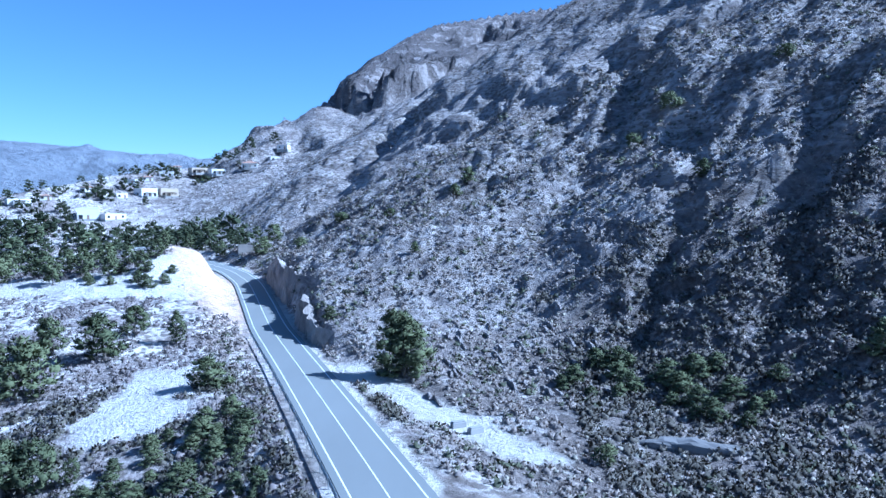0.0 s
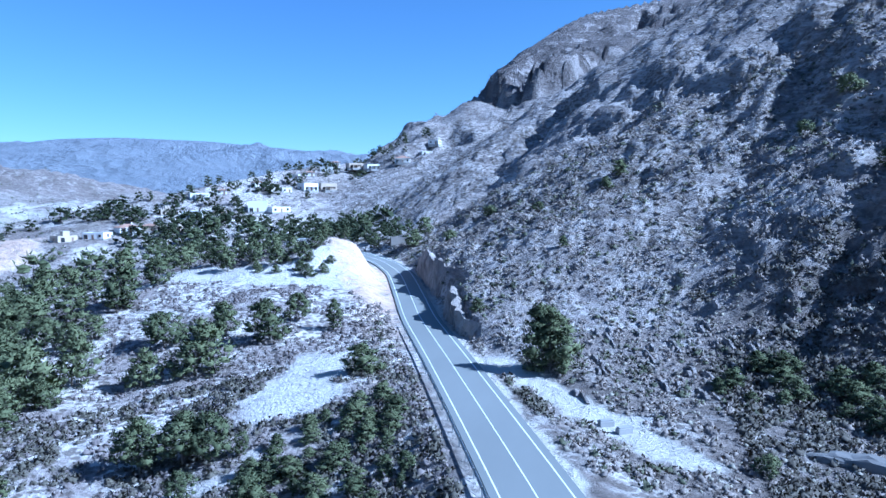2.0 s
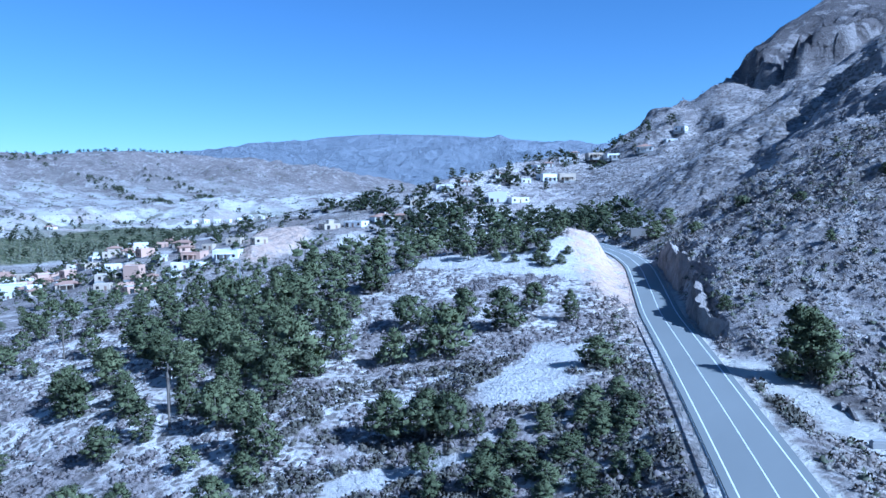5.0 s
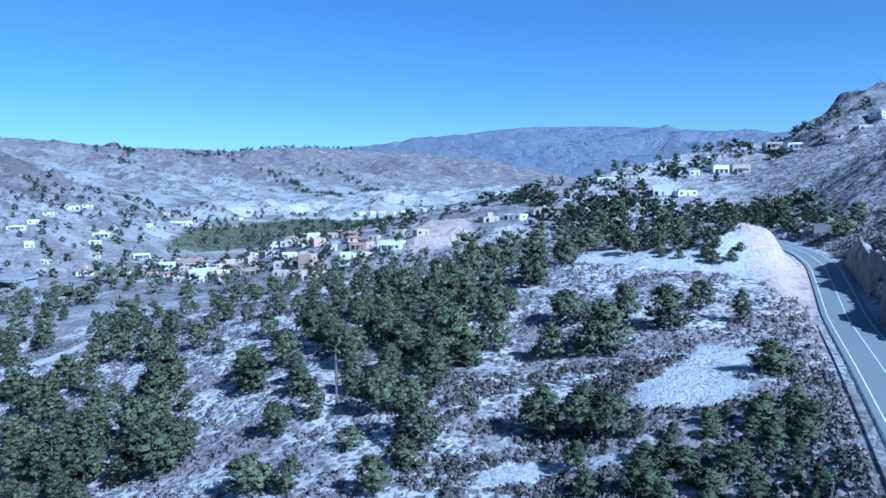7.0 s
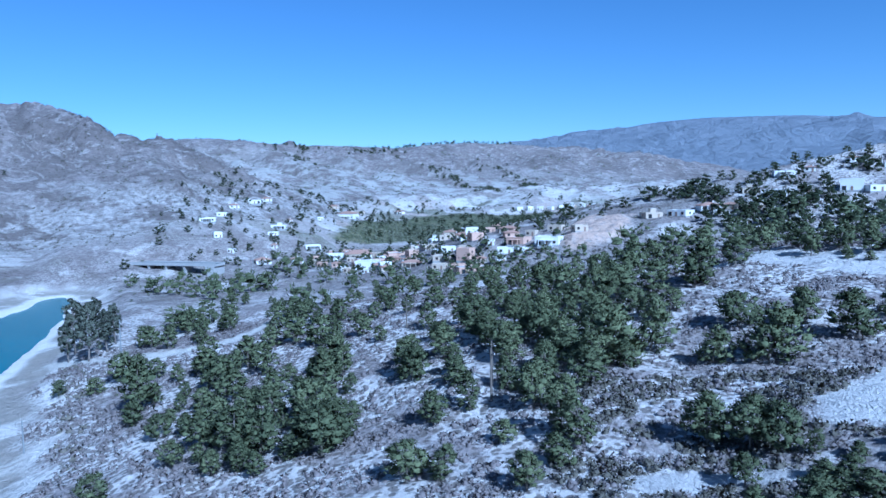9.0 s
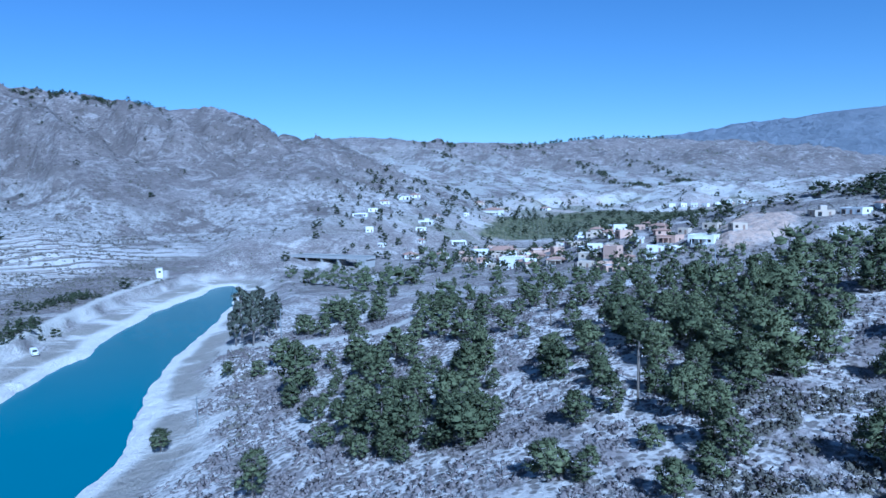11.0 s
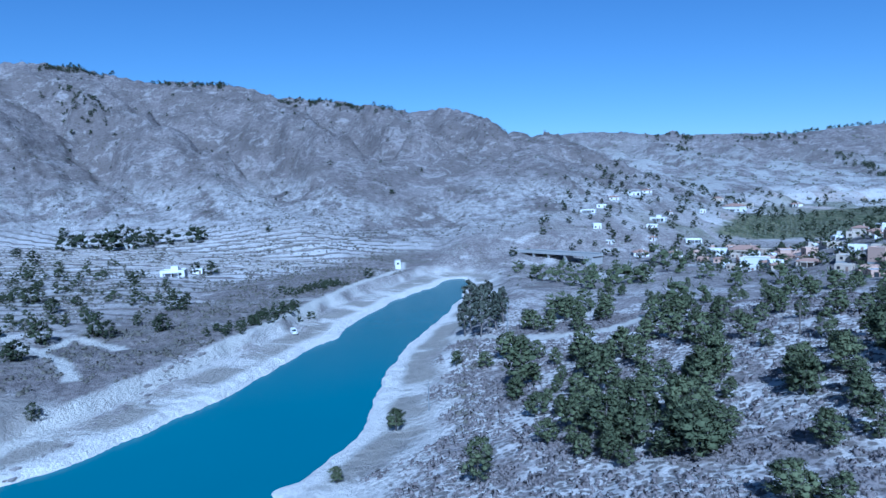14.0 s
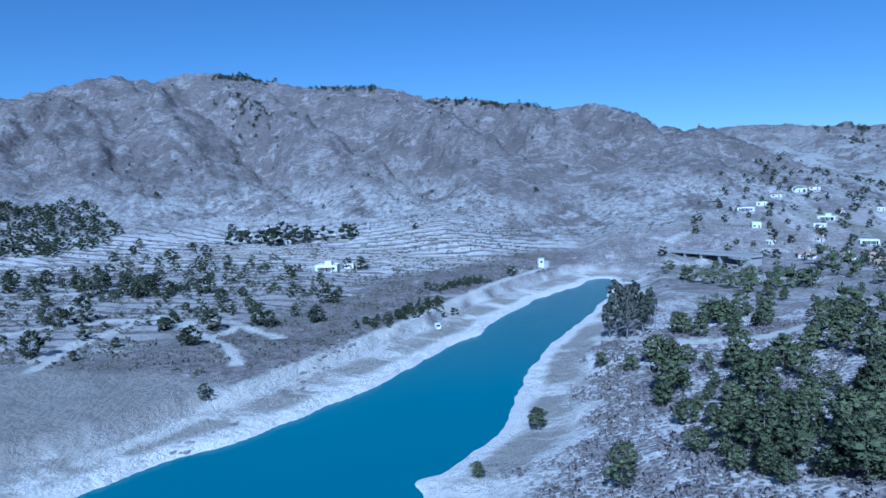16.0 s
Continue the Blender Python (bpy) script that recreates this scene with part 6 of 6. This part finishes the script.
# ---- rocks ----
def rock_mesh(seed, sx, sy, sz, rough=0.30, fine=4, name="rock", mat=M_SHADEDROCK):
    """Broken limestone: a lumpy body split by upright joints and level beds."""
    bm = bmesh.new()
    bmesh.ops.create_icosphere(bm, subdivisions=fine, radius=1.0)
    for v in bm.verts:
        d = v.co.normalized()
        q = Vector((d.x * sx, d.y * sy, d.z * sz))
        k = noise.noise(q * 0.22 + Vector((seed, 0, 0))) + 0.6 * noise.noise(q * 0.6 + Vector((0, seed, 0)))
        k += 0.3 * noise.cell(Vector((q.x * 0.55 + seed, q.y * 0.55, q.z * 0.25))) - 0.15 + 0.35 * noise.noise(q * 1.6)
        square = 1.0 / max(abs(d.x), abs(d.y), abs(d.z)) ** 0.5
        v.co = q * square * (1 + rough * 0.6 * k)
    me = bpy.data.meshes.new(name)
    bm.to_mesh(me)
    bm.free()
    me.materials.append(mat)
    return me


def rock_face(x, y, z, sx, sy, sz, turn, seed, label, mat=M_ROCK):
    ob = new("outcrop", rock_mesh(seed, sx, sy, sz, 0.3, 4, "outcrop", mat))
    ob.matrix_basis = pose(x, y, z, 0, 0, turn)
    return tagged(ob, label, "rock", "rock faces of the road cutting")


def cutting_face(y0, y1, tall, lean, seed, label):
    """The sheer rock wall of the cutting: fissured, bulging, and running back into the hill at both ends and on top."""
    q = densify(ROAD, 0.6)
    way = np.gradient(q[:, :2], axis=0)
    way /= np.linalg.norm(way, axis=1)[:, None]
    keep = (q[:, 1] > y0) & (q[:, 1] < y1)
    q, way = q[keep], way[keep]
    n, m, back = len(q), 18, 5
    rim = land(q[:, 0] + way[:, 1] * 8.4, q[:, 1] - way[:, 0] * 8.4)[0]
    s, verts = Shape(), []
    for i, ((x, y, z), (wx, wy)) in enumerate(zip(q, way)):
        u = i / (n - 1)
        ends = min(u, 1 - u) * 2
        h = min(tall, rim[i] - z + 0.5) * (1 + 0.12 * noise.noise(Vector((u * 7, seed, 0))))
        tuck = 2.6 * max(0, 1 - ends * 3.0) ** 2
        for j in range(m + back):
            v = min(j / (m - 1), 1)
            p = Vector((x * 0.45, y * 0.45, v * h * 0.22 + seed))
            crag = 1.3 * noise.noise(p * 0.55) + 0.8 * noise.noise(p * 1.5) + 0.55 * noise.noise(Vector((x * 1.6, y * 1.6, v * h * 0.35)))
            fissure = -0.55 * max(0, 0.25 - abs(noise.noise(Vector((x * 0.6, y * 0.6, seed + v * 0.4))))) * 4
            o = 4.75 + tuck + lean * v ** 1.4 * h + (crag - fissure) * (0.35 + 0.65 * v) * min(1, h / 4)
            o = max(o, 4.3)
            lift = h * v + 0.25 * noise.noise(p * 2.0)
            if j >= m:
                o += (j - m + 1) * 0.5
                lift -= (j - m + 1) * 0.45
            verts.append((x + wy * o, y - wx * o, z - 0.7 + lift))
    w = m + back
    faces = [(i * w + j, i * w + j + 1, (i + 1) * w + j + 1, (i + 1) * w + j) for i in range(n - 1) for j in range(w - 1)]
    ob = part("rock_wall", s.add(verts, faces), M_ROCK)
    return tagged(ob, label, "rock", "rock faces of the road cutting")


cutting_face(110.5, 135.5, 6.6, 0.16, 3.1, "pale bulging limestone wall of the road cutting")
cutting_face(144.5, 184.0, 11.0, 0.14, 7.7, "tall fissured limestone wall of the road cutting")
rock_face(26, 71, 26.0, 7.5, 1.3, 1.7, -24, 5.5, "low rock ledge in the gully, its shade put into the colour", M_SHADEDROCK)

# the broken edge of the shelf across the lake
SCARP = [(-98.6, -87.8), (-118.5, -78), (-143, -74), (-160, -69), (-178, -66), (-196, -64), (-214, -62), (-224, -60)]
ledge = [rock_mesh(60 + i, 2.4, 1.2, 0.8, 0.7, 2, "rock", M_ROCK) for i in range(4)]
edge = densify([(x, y, 0) for x, y in SCARP], 0.9)
edge_r = np.random.default_rng(71)
edge_xy = edge[:, :2] + edge_r.normal(size=(len(edge), 2)) * 1.6
for (x, y), level in zip(edge_xy, land(edge_xy[:, 0], edge_xy[:, 1])[0]):
    ob = new("rock", ledge[int(edge_r.integers(4))])
    k = edge_r.uniform(0.22, 0.62)
    ob.matrix_basis = pose(x, y, level - 0.2, edge_r.uniform(-8, 8), edge_r.uniform(-8, 8), 165 + edge_r.uniform(-30, 30)) @ Matrix.Diagonal((k, k, k, 1))
    tagged(ob, "broken grey ledge rock along the old shoreline", "rock", "ledge rocks of the old shoreline")


# ---- dry-stone terrace walls across the lake ----
def terrace_wall(i):
    x0 = -385 - i * 10.5
    r = np.random.default_rng(80 + i)
    y = np.linspace(-240 - r.uniform(0, 110), -62 + r.uniform(-12, 22), 44)
    x = x0 - (y + 140) * 0.10 + np.sin(y / 47 + i * 0.4) * 1.6 + np.sin(y / 13 + 2 * i) * 0.4
    z, _ = land(x, y)
    s, verts = Shape(), []
    for px, py, pz in zip(x, y, z):
        h = 0.55 + 0.2 * r.random()
        verts += [(px, py, pz - 0.5), (px + 0.12, py, pz + h), (px - 0.5, py, pz + h + 0.05), (px - 0.7, py, pz - 0.5)]
    faces = [(4 * k + a, 4 * k + 4 + a, 4 * k + 4 + b, 4 * k + b) for k in range(len(x) - 1) for a, b in ((0, 1), (1, 2), (2, 3))]
    faces += [(0, 1, 2, 3), (len(verts) - 1, len(verts) - 2, len(verts) - 3, len(verts) - 4)]
    tagged(part("terrace_wall", s.add(verts, faces), M_DRYSTONE), "grey dry-stone wall holding an old field terrace", "wall", "terrace walls across the lake")


def scatter_stones(name, label, poly, count, low, high, seed):
    """Loose stones of a rubble slope, in one mesh."""
    r = np.random.default_rng(seed)
    xs, ys = [p[0] for p in poly], [p[1] for p in poly]
    x, y = r.uniform(min(xs), max(xs), count * 3), r.uniform(min(ys), max(ys), count * 3)
    ok = edge_dist(poly, x, y) < 1.0
    x, y = x[ok][:count], y[ok][:count]
    z, _ = land(x, y)
    s = Shape()
    for px, py, pz in zip(x, y, z):
        k = r.uniform(low, high) * (1 + (r.random() < 0.1))
        v = np.array([(1, 0, 0), (-1, 0, 0), (0, 1, 0), (0, -1, 0), (0, 0, 0.8), (0, 0, -0.8), (0.6, 0.6, 0.5), (-0.6, -0.5, 0.4)]) * r.uniform(0.6, 1.1, (8, 3)) * k
        s.add((v + (px, py, pz + 0.1 * k)).tolist(), [(0, 6, 4), (0, 2, 6), (2, 4, 6), (2, 1, 4), (1, 7, 4), (1, 3, 7), (3, 4, 7), (3, 0, 4), (0, 5, 2), (2, 5, 1), (1, 5, 3), (3, 5, 0)])
    return tagged(part(name, s, M_CHALKSTONE), label, "stones", kind="stuff")


for i in range(13):
    terrace_wall(i)
scatter_stones("rubble", "loose white limestone rubble tipped down the slope", RUBBLE, 1800, 0.05, 0.14, 51)
scatter_stones("spoil_stones", "pale stones on the spoil bank", CHALK, 500, 0.06, 0.16, 52)

for x, y, turn in ((3.2, 74.4, 30), (1.4, 76.2, 24)):
    tagged(part("concrete_block", Shape().box(-0.8, -0.4, -0.2, 0.8, 0.4, 0.55).box(-0.7, -0.3, 0.55, 0.7, 0.3, 0.7), M_CONCRETE, at=pose(x, y, ground_z(x, y), 0, 0, turn)),
           "weathered concrete block closing the old track", "block", "blocks of the old track")


# ---- thin upright beds of limestone that stand out of the slope above the lay-by ----
def build_slabs():
    r = np.random.default_rng(93)
    for k in range(46):
        x0, y0 = r.uniform(-3, 22), r.uniform(86, 118)
        length, high, thick = r.uniform(1.6, 5.0), r.uniform(0.35, 0.9), r.uniform(0.18, 0.4)
        n = 7
        wx, wy = 0.22 + r.normal() * 0.06, -0.97
        px, py = x0 + wx * np.linspace(0, length, n), y0 + wy * np.linspace(0, length, n)
        pz = land(px, py)[0]
        s, verts = Shape(), []
        for i in range(n):
            e = math.sin(math.pi * (i + 0.4) / (n - 0.2)) ** 0.6
            h, t = high * e * r.uniform(0.6, 1.15), thick * r.uniform(0.7, 1.2)
            verts += [(px[i] - t, py[i], pz[i] - 0.5), (px[i] - t * 0.8 + 0.25 * h, py[i], pz[i] + h), (px[i] + t * 0.6 + 0.25 * h, py[i], pz[i] + h * r.uniform(0.75, 1.0)), (px[i] + t, py[i], pz[i] - 0.5)]
        faces = [(4 * i + a, 4 * i + a + 1, 4 * i + a + 5, 4 * i + a + 4) for i in range(n - 1) for a in range(3)]
        faces += [(3, 2, 1, 0), (4 * n - 4, 4 * n - 3, 4 * n - 2, 4 * n - 1)]
        tagged(part("outcrop", s.add(verts, faces), M_ROCK), "thin grey limestone bed standing out of the scrub", "rock", "upright limestone beds")


build_slabs()
